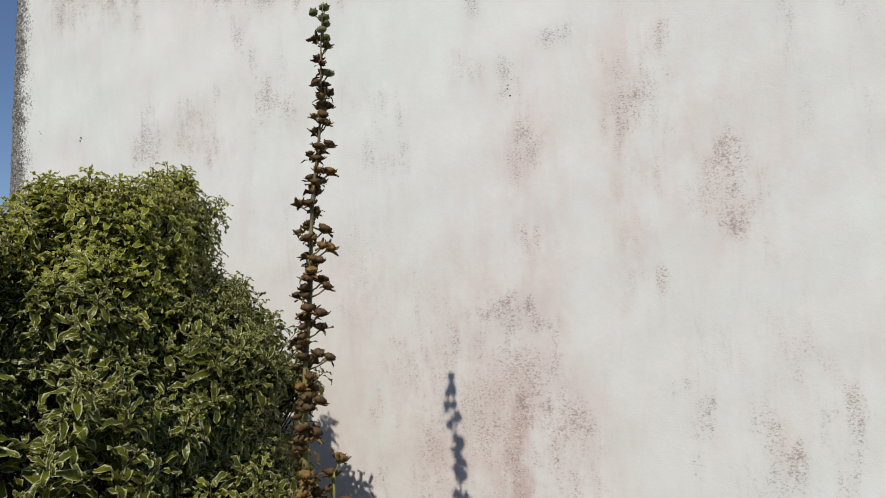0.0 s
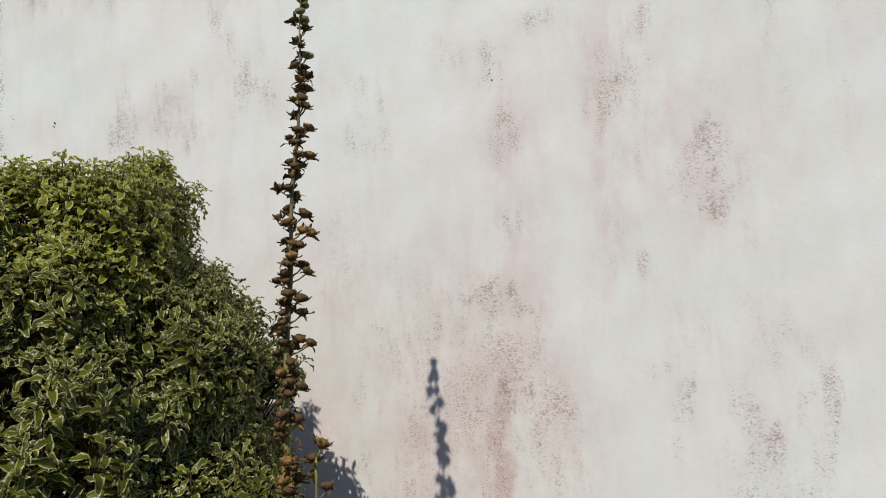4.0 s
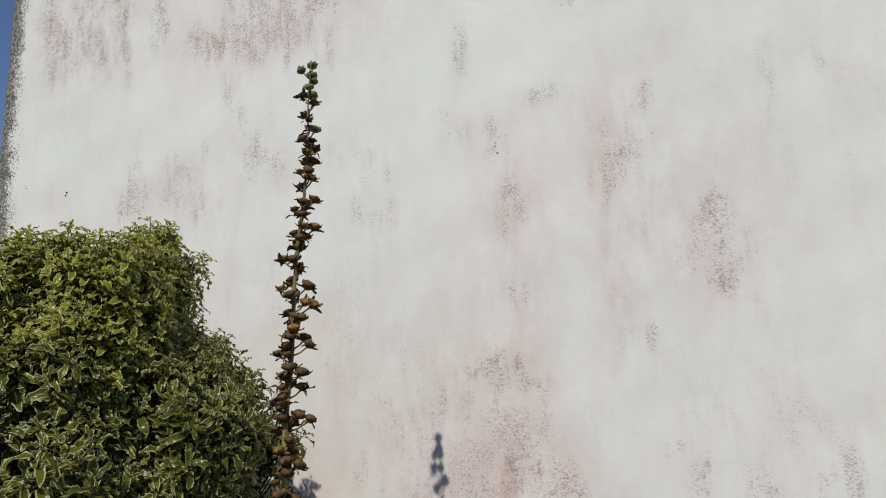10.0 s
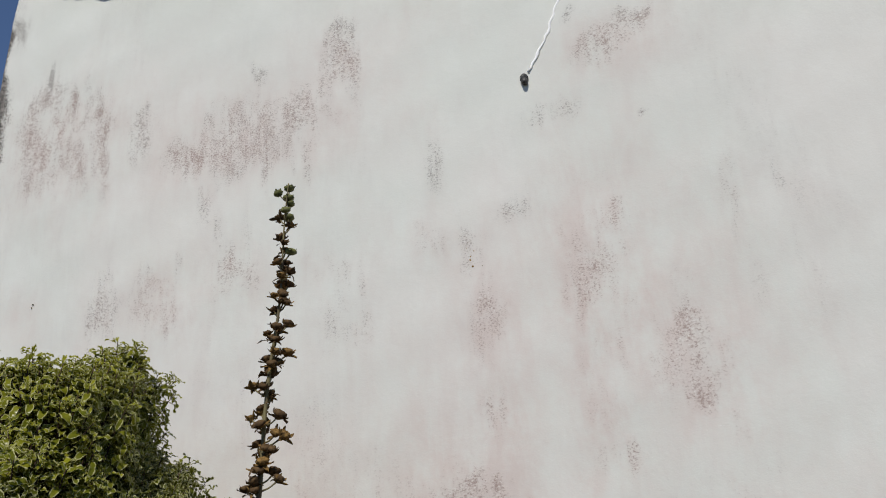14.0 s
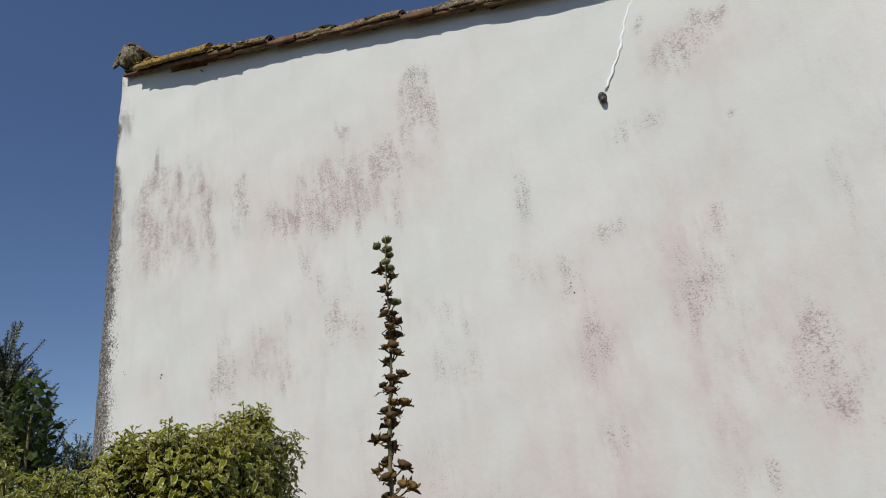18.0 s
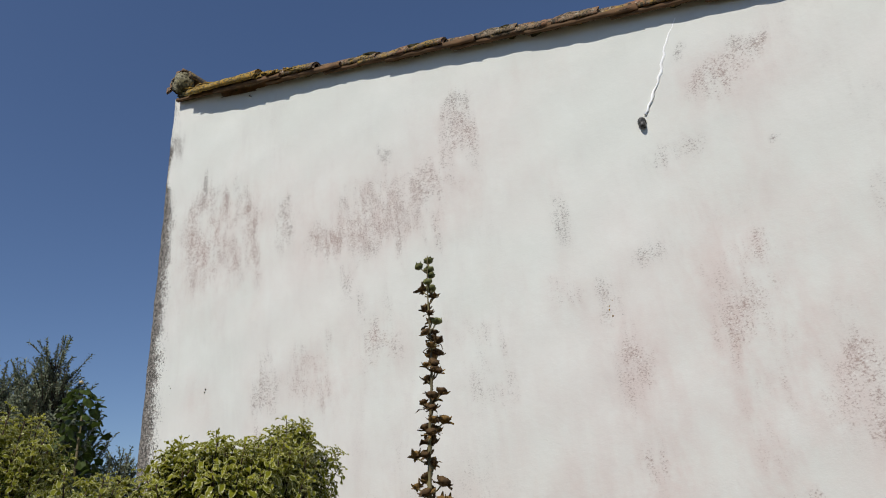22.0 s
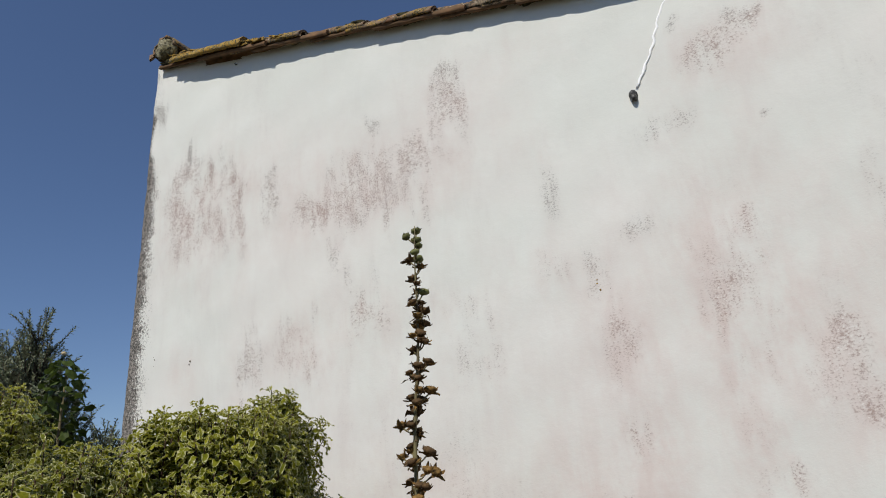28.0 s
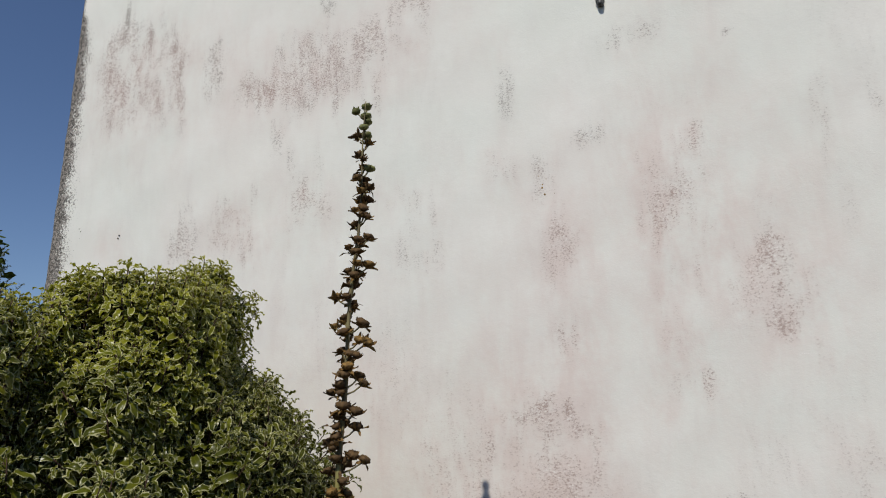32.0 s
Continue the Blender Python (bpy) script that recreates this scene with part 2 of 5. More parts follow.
STEM = stem_material()
HUSK = plain("brown_seed_husk", (0.31, 0.180, 0.055), (0.095, 0.055, 0.020), 160, 0.8, 0.2, True, 1.0)
OCHRE = plain("ochre_lichen_spot", (0.40, 0.25, 0.05), (0.10, 0.06, 0.02), 260, 0.9, 0.1)
DARKHUSK = plain("dark_seed_husk", (0.15, 0.088, 0.036), (0.060, 0.036, 0.019), 120, 0.8, 0.2, True, 0.6)
GREENHUSK = plain("green_seed_pod", (0.185, 0.190, 0.055), (0.085, 0.090, 0.030), 90, 0.6, 0.3, True, 0.4)
RUBBER = plain("black_weathered_plastic", (0.035, 0.034, 0.032), (0.075, 0.07, 0.065), 70, 0.45, 0.5)
FILLER = plain("fresh_white_filler", (0.95, 0.95, 0.94), (0.93, 0.93, 0.92), 90, 0.85, 0.3, False, 0.05)
HAIRLINE = plain("crack_shadow_dirt", (0.64, 0.62, 0.60), (0.72, 0.70, 0.67), 60, 0.95)
def soil_material():
    m = Mat("dry_garden_soil", 0.95, 0.1)
    v = m.coords()
    a, b, c = m.noise(v, 0.9, 5), m.noise(v, 14, 6, 0.65), m.noise(v, 90, 4, 0.65)
    col = m.mix(m.ramp(a, 0.35, 0.65), (0.10, 0.078, 0.052), (0.075, 0.066, 0.036))
    col = m.mix(m.ramp(b, 0.45, 0.7, 0, 0.7), col, (0.055, 0.045, 0.028))
    col = m.mix(m.ramp(c, 0.55, 0.68, 0, 0.6), col, (0.15, 0.125, 0.09))
    m.colour(col)
    m.bump(m.math("ADD", b, m.math("MULTIPLY", c, 0.4)), 0.7, 0.03)
    return m.m


SOIL = soil_material()
MOSS = plain("dry_dark_moss", (0.085, 0.075, 0.035), (0.03, 0.027, 0.018), 70, 0.95, 0.1, True, 0.9)
BLOOM = plain("faded_bloom", (0.55, 0.47, 0.32), (0.42, 0.32, 0.18), 60, 0.7)


# ---- mesh helpers ----
def mesh_from(name, verts, faces, material, smooth=True, uvs=None):
    me = bpy.data.meshes.new(name)
    me.from_pydata([tuple(v) for v in verts], [], [tuple(f) for f in faces])
    me.materials.append(material)
    if smooth:
        me.polygons.foreach_set("use_smooth", [True] * len(me.polygons))
    if uvs is not None:
        layer = me.uv_layers.new(name="leaf")
        loops = np.empty(len(me.loops), dtype=np.int32)
        me.loops.foreach_get("vertex_index", loops)
        layer.data.foreach_set("uv", np.asarray(uvs, dtype=np.float32)[loops].ravel())
    me.update()
    return me


def put(name, me, parent=None, m=None, label=""):
    ob = new(name, me)
    ob.parent = parent
    if m is not None:
        ob.matrix_basis = m
    return tagged(ob, label)


def thing(name, label, category, at=(0, 0, 0), group=""):
    ob = new(name)
    ob.empty_display_size = 0.1
    ob.matrix_basis = Matrix.Translation(at)
    return tagged(ob, label, category, group)


def box_data(x0, x1, y0, y1, z0, z1):
    v = [(x, y, z) for z in (z0, z1) for y in (y0, y1) for x in (x0, x1)]
    f = [(0, 2, 3, 1), (4, 5, 7, 6), (0, 1, 5, 4), (2, 6, 7, 3), (0, 4, 6, 2), (1, 3, 7, 5)]
    return v, f


def tube(points, radii, sides=8, wobble=0.0, rng=None):
    """Vertices and faces of a tapered tube along points."""
    verts, faces = [], []
    pts = [Vector(p) for p in points]
    for i, p in enumerate(pts):
        d = (pts[min(i + 1, len(pts) - 1)] - pts[max(i - 1, 0)]).normalized()
        side = d.cross(Vector((0.3, 0.9, 0.2))).normalized()
        up = d.cross(side)
        for k in range(sides):
            a = 2 * math.pi * k / sides
            r = radii[i] * (1 + (rng.uniform(-wobble, wobble) if rng else 0))
            verts.append(p + (side * math.cos(a) + up * math.sin(a)) * r)
    for i in range(len(pts) - 1):
        for k in range(sides):
            a, b = i * sides + k, i * sides + (k + 1) % sides
            faces.append((a, b, b + sides, a + sides))
    faces.append(tuple(range(sides))[::-1])
    faces.append(tuple(range(len(verts) - sides, len(verts))))
    return verts, faces


def join(pieces):
    verts, faces = [], []
    for v, f in pieces:
        n = len(verts)
        verts.extend(v)
        faces.extend(tuple(i + n for i in q) for q in f)
    return verts, faces


# ---- the house ----
WALL_Y, TOP_X, TOP_Z, FALL = 2.10, -2.42, 3.800, 0.2490
HOUSE_R, HOUSE_BACK = 3.4, 6.4


def verge_z(x):
    return TOP_Z - FALL * (x - TOP_X)


house = thing("house", "old white limewashed house with a low clay-tiled roof", "house", (-2.42, 2.1, 0))
H_INV = Matrix.Translation((2.42, -2.1, 0))
PINK, SPECK = "pink", "speck"
STAINS = []


def stain(kind, x, z, w, h, amount):
    STAINS.append((kind, x, z, w, h, amount * (1.0 if kind == PINK else 0.75 if z < 1.95 else 0.95 if z < 2.6 else 1.2)))


stain(PINK, -2.06, 2.96, 0.203, 0.155, 1.0)
stain(SPECK, -2.18, 3.09, 0.078, 0.118, 0.60)
stain(SPECK, -1.94, 2.95, 0.066, 0.111, 0.48)
stain(SPECK, -1.72, 2.88, 0.031, 0.090, 0.96)
stain(PINK, -1.73, 2.75, 0.042, 0.103, 0.60)
stain(SPECK, -1.47, 2.75, 0.072, 0.050, 0.96)
stain(SPECK, -1.31, 2.79, 0.096, 0.084, 0.90)
stain(SPECK, -1.12, 2.82, 0.111, 0.077, 1.08)
stain(PINK, -1.23, 2.79, 0.234, 0.130, 1.0)
stain(PINK, -0.86, 3.03, 0.09, 0.14, 0.7)
stain(PINK, 0.12, 2.90, 0.11, 0.08, 0.75)
stain(SPECK, -0.86, 3.03, 0.045, 0.085, 0.70)
stain(PINK, -0.84, 3.02, 0.070, 0.120, 0.50)
stain(SPECK, -0.83, 3.18, 0.039, 0.030, 0.84)
stain(SPECK, -1.18, 3.06, 0.021, 0.031, 0.72)
stain(PINK, -1.31, 2.27, 0.104, 0.096, 0.60)
stain(SPECK, -1.30, 2.26, 0.084, 0.064, 0.42)
stain(SPECK, -1.41, 2.54, 0.027, 0.079, 0.48)
stain(PINK, -1.58, 2.17, 0.096, 0.074, 0.96)
stain(SPECK, -1.58, 2.17, 0.080, 0.061, 0.60)
stain(SPECK, -1.83, 2.27, 0.052, 0.060, 0.48)
stain(PINK, -2.21, 2.19, 0.051, 0.081, 0.60)
stain(PINK, -0.87, 2.22, 0.096, 0.079, 0.60)
stain(SPECK, -0.87, 2.21, 0.063, 0.049, 0.42)
stain(PINK, -0.85, 2.01, 0.092, 0.093, 0.48)
stain(SPECK, -0.85, 2.01, 0.073, 0.056, 0.36)
stain(SPECK, -0.40, 2.22, 0.018, 0.066, 0.60)
stain(PINK, -0.38, 2.08, 0.035, 0.123, 0.42)
stain(PINK, -0.51, 2.31, 0.066, 0.096, 0.54)
stain(SPECK, -0.24, 2.35, 0.059, 0.037, 0.42)
stain(SPECK, 0.09, 2.87, 0.042, 0.040, 1.20)
stain(SPECK, 0.16, 2.92, 0.036, 0.040, 0.80)
stain(PINK, 0.11, 2.88, 0.085, 0.085, 0.55)
stain(SPECK, 0.22, 2.96, 0.032, 0.041, 0.96)
stain(SPECK, -0.01, 3.03, 0.011, 0.017, 1.08)
stain(SPECK, 0.19, 2.62, 0.006, 0.007, 1.08)
stain(SPECK, -0.08, 2.67, 0.077, 0.040, 0.30)
stain(PINK, -0.55, 3.11, 0.130, 0.096, 0.36)
stain(SPECK, -0.53, 2.55, 0.028, 0.054, 0.42)
stain(PINK, -0.35, 1.74, 0.065, 0.110, 0.48)
stain(SPECK, 0.11, 2.26, 0.037, 0.043, 0.23)
stain(SPECK, -2.41, 3.54, 0.045, 0.055, 1.56)
stain(SPECK, 0.01, 2.13, 0.054, 0.101, 0.59)
stain(SPECK, -0.08, 2.09, 0.016, 0.085, 0.39)
stain(PINK, -0.03, 1.95, 0.072, 0.118, 0.60)
stain(SPECK, -0.03, 1.95, 0.048, 0.101, 0.39)
stain(SPECK, -0.04, 1.76, 0.045, 0.118, 0.36)
stain(SPECK, 0.24, 1.88, 0.032, 0.097, 0.96)
stain(SPECK, 0.24, 1.72, 0.038, 0.054, 0.70)
stain(PINK, 0.24, 1.80, 0.102, 0.161, 0.72)
stain(SPECK, 0.15, 1.78, 0.030, 0.098, 0.48)
stain(PINK, 0.05, 1.89, 0.218, 0.250, 0.36)
stain(SPECK, 0.44, 2.03, 0.016, 0.094, 0.42)
stain(SPECK, -0.50, 1.45, 0.062, 0.025, 0.84)
stain(SPECK, -0.45, 1.49, 0.022, 0.018, 0.72)
stain(SPECK, -0.44, 1.36, 0.029, 0.071, 0.96)
stain(SPECK, -0.35, 1.44, 0.022, 0.050, 0.70)
stain(SPECK, -0.31, 1.30, 0.040, 0.121, 0.30)
stain(PINK, -0.44, 1.06, 0.040, 0.157, 0.95)
stain(SPECK, -0.44, 1.04, 0.040, 0.157, 0.75)
stain(SPECK, -0.31, 1.11, 0.090, 0.085, 0.66)
stain(PINK, -0.31, 1.10, 0.120, 0.137, 0.84)
stain(SPECK, -0.41, 1.27, 0.053, 0.105, 0.60)
stain(PINK, -0.93, 1.01, 0.033, 0.067, 1.20)
stain(SPECK, -0.93, 1.00, 0.037, 0.064, 0.60)
stain(PINK, -1.03, 1.05, 0.126, 0.152, 0.60)
stain(PINK, -0.75, 0.93, 0.039, 0.109, 0.72)
stain(SPECK, -0.65, 1.37, 0.015, 0.033, 0.60)
stain(PINK, -0.36, 1.81, 0.071, 0.159, 0.48)
stain(SPECK, -0.37, 1.87, 0.053, 0.142, 0.36)
stain(SPECK, -0.86, 2.04, 0.061, 0.096, 0.42)
stain(PINK, 0.01, 1.51, 0.059, 0.066, 0.72)
stain(SPECK, 0.01, 1.51, 0.053, 0.050, 0.60)
stain(PINK, 0.32, 1.10, 0.025, 0.077, 0.72)
stain(SPECK, 0.34, 1.02, 0.028, 0.093, 0.54)
stain(SPECK, 0.48, 1.12, 0.019, 0.106, 0.72)
stain(SPECK, 0.40, 1.49, 0.055, 0.031, 0.42)
stain(SPECK, 0.04, 1.24, 0.031, 0.023, 0.48)
stain(SPECK, 0.10, 1.10, 0.021, 0.064, 0.48)
stain(PINK, -0.69, 1.26, 0.503, 0.419, 0.42)
stain(SPECK, -0.39, 2.21, 0.022, 0.054, 0.60)
stain(PINK, -2.16, 2.88, 0.135, 0.193, 0.88)
stain(PINK, -1.74, 2.90, 0.041, 0.139, 0.55)
stain(PINK, -1.45, 2.76, 0.091, 0.087, 0.88)
stain(PINK, -1.15, 2.80, 0.147, 0.105, 0.99)
stain(PINK, -0.84, 3.02, 0.050, 0.100, 0.55)
stain(PINK, -0.54, 2.72, 0.054, 0.094, 0.44)
stain(PINK, -0.53, 2.26, 0.075, 0.083, 0.66)
stain(PINK, -0.85, 2.22, 0.069, 0.069, 0.44)
stain(PINK, -0.81, 2.05, 0.067, 0.098, 0.55)
stain(PINK, -1.29, 2.27, 0.065, 0.084, 0.66)
stain(PINK, -1.63, 2.19, 0.080, 0.087, 0.88)
stain(PINK, -2.24, 2.21, 0.043, 0.074, 0.77)
stain(PINK, -1.87, 2.20, 0.048, 0.119, 0.55)
stain(PINK, -0.37, 1.93, 0.050, 0.202, 0.77)
stain(PINK, -0.01, 2.09, 0.059, 0.115, 0.99)
stain(PINK, -0.04, 1.87, 0.043, 0.134, 0.88)
stain(PINK, 0.10, 2.24, 0.068, 0.089, 0.55)
stain(PINK, 0.13, 1.98, 0.055, 0.082, 0.55)
stain(PINK, 0.23, 1.82, 0.051, 0.113, 0.88)
stain(PINK, 0.10, 2.85, 0.050, 0.050, 0.60)
stain(PINK, -0.81, 1.76, 0.064, 0.076, 0.55)
stain(PINK, -0.36, 1.72, 0.043, 0.069, 0.66)
stain(SPECK, -2.24, 2.99, 0.057, 0.126, 0.66)
stain(SPECK, -2.13, 2.90, 0.121, 0.146, 0.55)
stain(SPECK, -1.74, 2.93, 0.025, 0.071, 0.77)
stain(SPECK, -1.45, 2.77, 0.077, 0.048, 0.88)
stain(SPECK, -1.25, 2.80, 0.103, 0.064, 0.66)
stain(SPECK, -1.12, 2.82, 0.099, 0.084, 0.66)
stain(SPECK, -0.84, 3.07, 0.030, 0.070, 0.66)
stain(SPECK, -1.50, 2.75, 0.034, 0.066, 0.77)
stain(SPECK, -1.19, 3.06, 0.021, 0.034, 0.66)
stain(SPECK, -1.42, 2.53, 0.017, 0.031, 0.66)
stain(SPECK, -1.29, 2.27, 0.069, 0.066, 0.55)
stain(SPECK, -1.64, 2.19, 0.076, 0.068, 0.55)
stain(SPECK, -1.85, 2.21, 0.035, 0.100, 0.55)
stain(SPECK, -0.85, 2.20, 0.050, 0.043, 0.50)
stain(SPECK, -0.86, 2.02, 0.049, 0.058, 0.50)
stain(SPECK, -0.54, 2.27, 0.040, 0.040, 0.35)
stain(SPECK, -0.52, 2.54, 0.024, 0.054, 0.55)
stain(SPECK, -0.24, 2.34, 0.034, 0.025, 0.66)
stain(SPECK, -0.35, 2.00, 0.034, 0.090, 0.55)
stain(SPECK, -0.37, 1.72, 0.039, 0.069, 0.55)
stain(SPECK, -0.01, 2.12, 0.030, 0.044, 0.66)
stain(SPECK, -0.04, 2.06, 0.036, 0.072, 0.66)
stain(SPECK, -0.04, 1.87, 0.026, 0.095, 0.66)
stain(SPECK, 0.11, 2.25, 0.035, 0.045, 0.44)
stain(SPECK, 0.21, 1.86, 0.026, 0.077, 0.77)
stain(SPECK, 0.24, 1.71, 0.025, 0.031, 0.50)
stain(SPECK, -0.11, 2.66, 0.034, 0.035, 0.39)
stain(SPECK, 0.05, 1.79, 0.017, 0.020, 0.44)



def drips(x0, x1, top, length, count, amount, lean=0.0, seed=0):
    """A curtain of narrow run marks below a line."""
    amount *= 0.85
    r = random.Random(seed)
    for _ in range(count):
        x, z, h = r.uniform(x0, x1), top + r.uniform(-0.15, 0.06), length * r.uniform(0.45, 1.0) / 2
        for k in range(3):
            stain(SPECK, x + lean * h * (k - 1), z - h * (0.35 + 0.6 * k), r.uniform(0.007, 0.018), h * 0.42, amount * r.uniform(0.55, 1.1) * (1 - 0.2 * k))
        stain(PINK, x, z - h, 0.030, h, amount * 0.8)


for k in range(6):
    stain(SPECK, -2.187 + 0.003 * (k % 2), 3.30 - 0.035 * k, 0.007, 0.02, 1.8)
stain(PINK, -0.460, 1.07, 0.016, 0.09, 1.95)
stain(PINK, -0.436, 0.93, 0.022, 0.10, 1.95)
stain(SPECK, -0.455, 1.05, 0.012, 0.12, 1.4)
# knots of crumbs
for x, z, w, h, amount in ((-0.009, 2.091, 0.022, 0.022, 1.3), (0.238, 1.88, 0.012, 0.022, 1.2), (0.245, 1.80, 0.014, 0.03, 1.3), (0.242, 1.70, 0.016, 0.018, 1.0), (-0.458, 1.482, 0.012, 0.010, 1.7),
                           (-0.49, 1.465, 0.014, 0.010, 1.3), (-0.522, 1.447, 0.014, 0.012, 1.5), (-0.365, 1.461, 0.010, 0.025, 1.4), (-0.340, 1.423, 0.014, 0.014, 1.6), (-0.445, 1.346, 0.012, 0.036, 1.6),
                           (-0.446, 1.163, 0.010, 0.030, 1.7), (-0.463, 1.076, 0.014, 0.030, 1.7), (-0.436, 0.99, 0.014, 0.05, 1.5), (-0.342, 1.163, 0.016, 0.04, 1.4), (-0.26, 1.10, 0.05, 0.025, 0.95),
                           (0.106, 1.13, 0.010, 0.05, 0.9), (0.081, 1.00, 0.010, 0.04, 0.9), (0.341, 1.046, 0.014, 0.05, 0.95), (0.352, 0.972, 0.020, 0.04, 0.9)):
    stain(SPECK, x, z, w, h, amount)
stain(PINK, 0.25, 1.70, 0.10, 0.14, 1.1)
stain(PINK, -0.42, 2.10, 0.05, 0.22, 0.6)
stain(SPECK, -0.405, 2.18, 0.012, 0.03, 1.0)
# long rose bands where rain has run
for x, z, w, h, amount in ((-0.05, 1.95, 0.05, 0.34, 1.25), (0.23, 1.84, 0.12, 0.26, 1.05), (0.10, 1.95, 0.20, 0.28, 0.95), (-0.34, 1.76, 0.055, 0.40, 1.15), (-0.42, 1.12, 0.05, 0.30, 0.95),
                           (-0.28, 1.10, 0.12, 0.20, 0.85), (0.0, 1.48, 0.07, 0.08, 0.8), (-0.78, 1.20, 0.36, 0.45, 0.75), (-0.80, 1.95, 0.06, 0.36, 0.6), (0.12, 1.35, 0.30, 0.22, 0.62), (0.30, 1.05, 0.25, 0.25, 0.45), (-0.035, 1.45, 0.08, 0.07, 0.9), (-0.60, 1.05, 0.25, 0.2, 0.8), (0.33, 1.08, 0.04, 0.13, 0.9), (0.08, 1.18, 0.05, 0.12, 0.6), (-0.45, 2.05, 0.22, 0.40, 0.4)):
    stain(PINK, x, z, w, h, amount)
drips(-2.28, -1.86, 3.12, 0.40, 18, 1.3, 0, 1)
drips(-1.76, -1.70, 2.98, 0.34, 2, 0.95, 0, 2)
drips(-1.52, -0.98, 2.90, 0.26, 13, 1.0, 0, 3)
drips(-0.95, -0.78, 3.20, 0.40, 5, 0.7, 0, 4)
drips(-1.92, -1.48, 2.30, 0.36, 9, 0.8, 0, 5)
drips(-1.42, -1.20, 2.62, 0.50, 5, 0.5, 0, 6)
drips(-0.95, -0.75, 2.30, 0.45, 6, 0.5, 0.02, 7)
drips(-0.12, 0.06, 2.26, 0.75, 8, 0.42, 0.08, 8)
drips(0.12, 0.34, 2.00, 0.45, 8, 0.55, 0.10, 9)
drips(-0.52, -0.24, 1.52, 0.75, 10, 0.45, 0.03, 10)
drips(-1.05, -0.72, 1.16, 0.42, 8, 0.65, 0, 11)
drips(0.26, 0.55, 1.24, 0.46, 8, 0.6, 0.03, 12)
drips(-0.44, -0.30, 2.28, 0.85, 5, 0.4, 0.03, 13)
drips(0.36, 0.70, 2.35, 0.45, 6, 0.4, 0.05, 14)


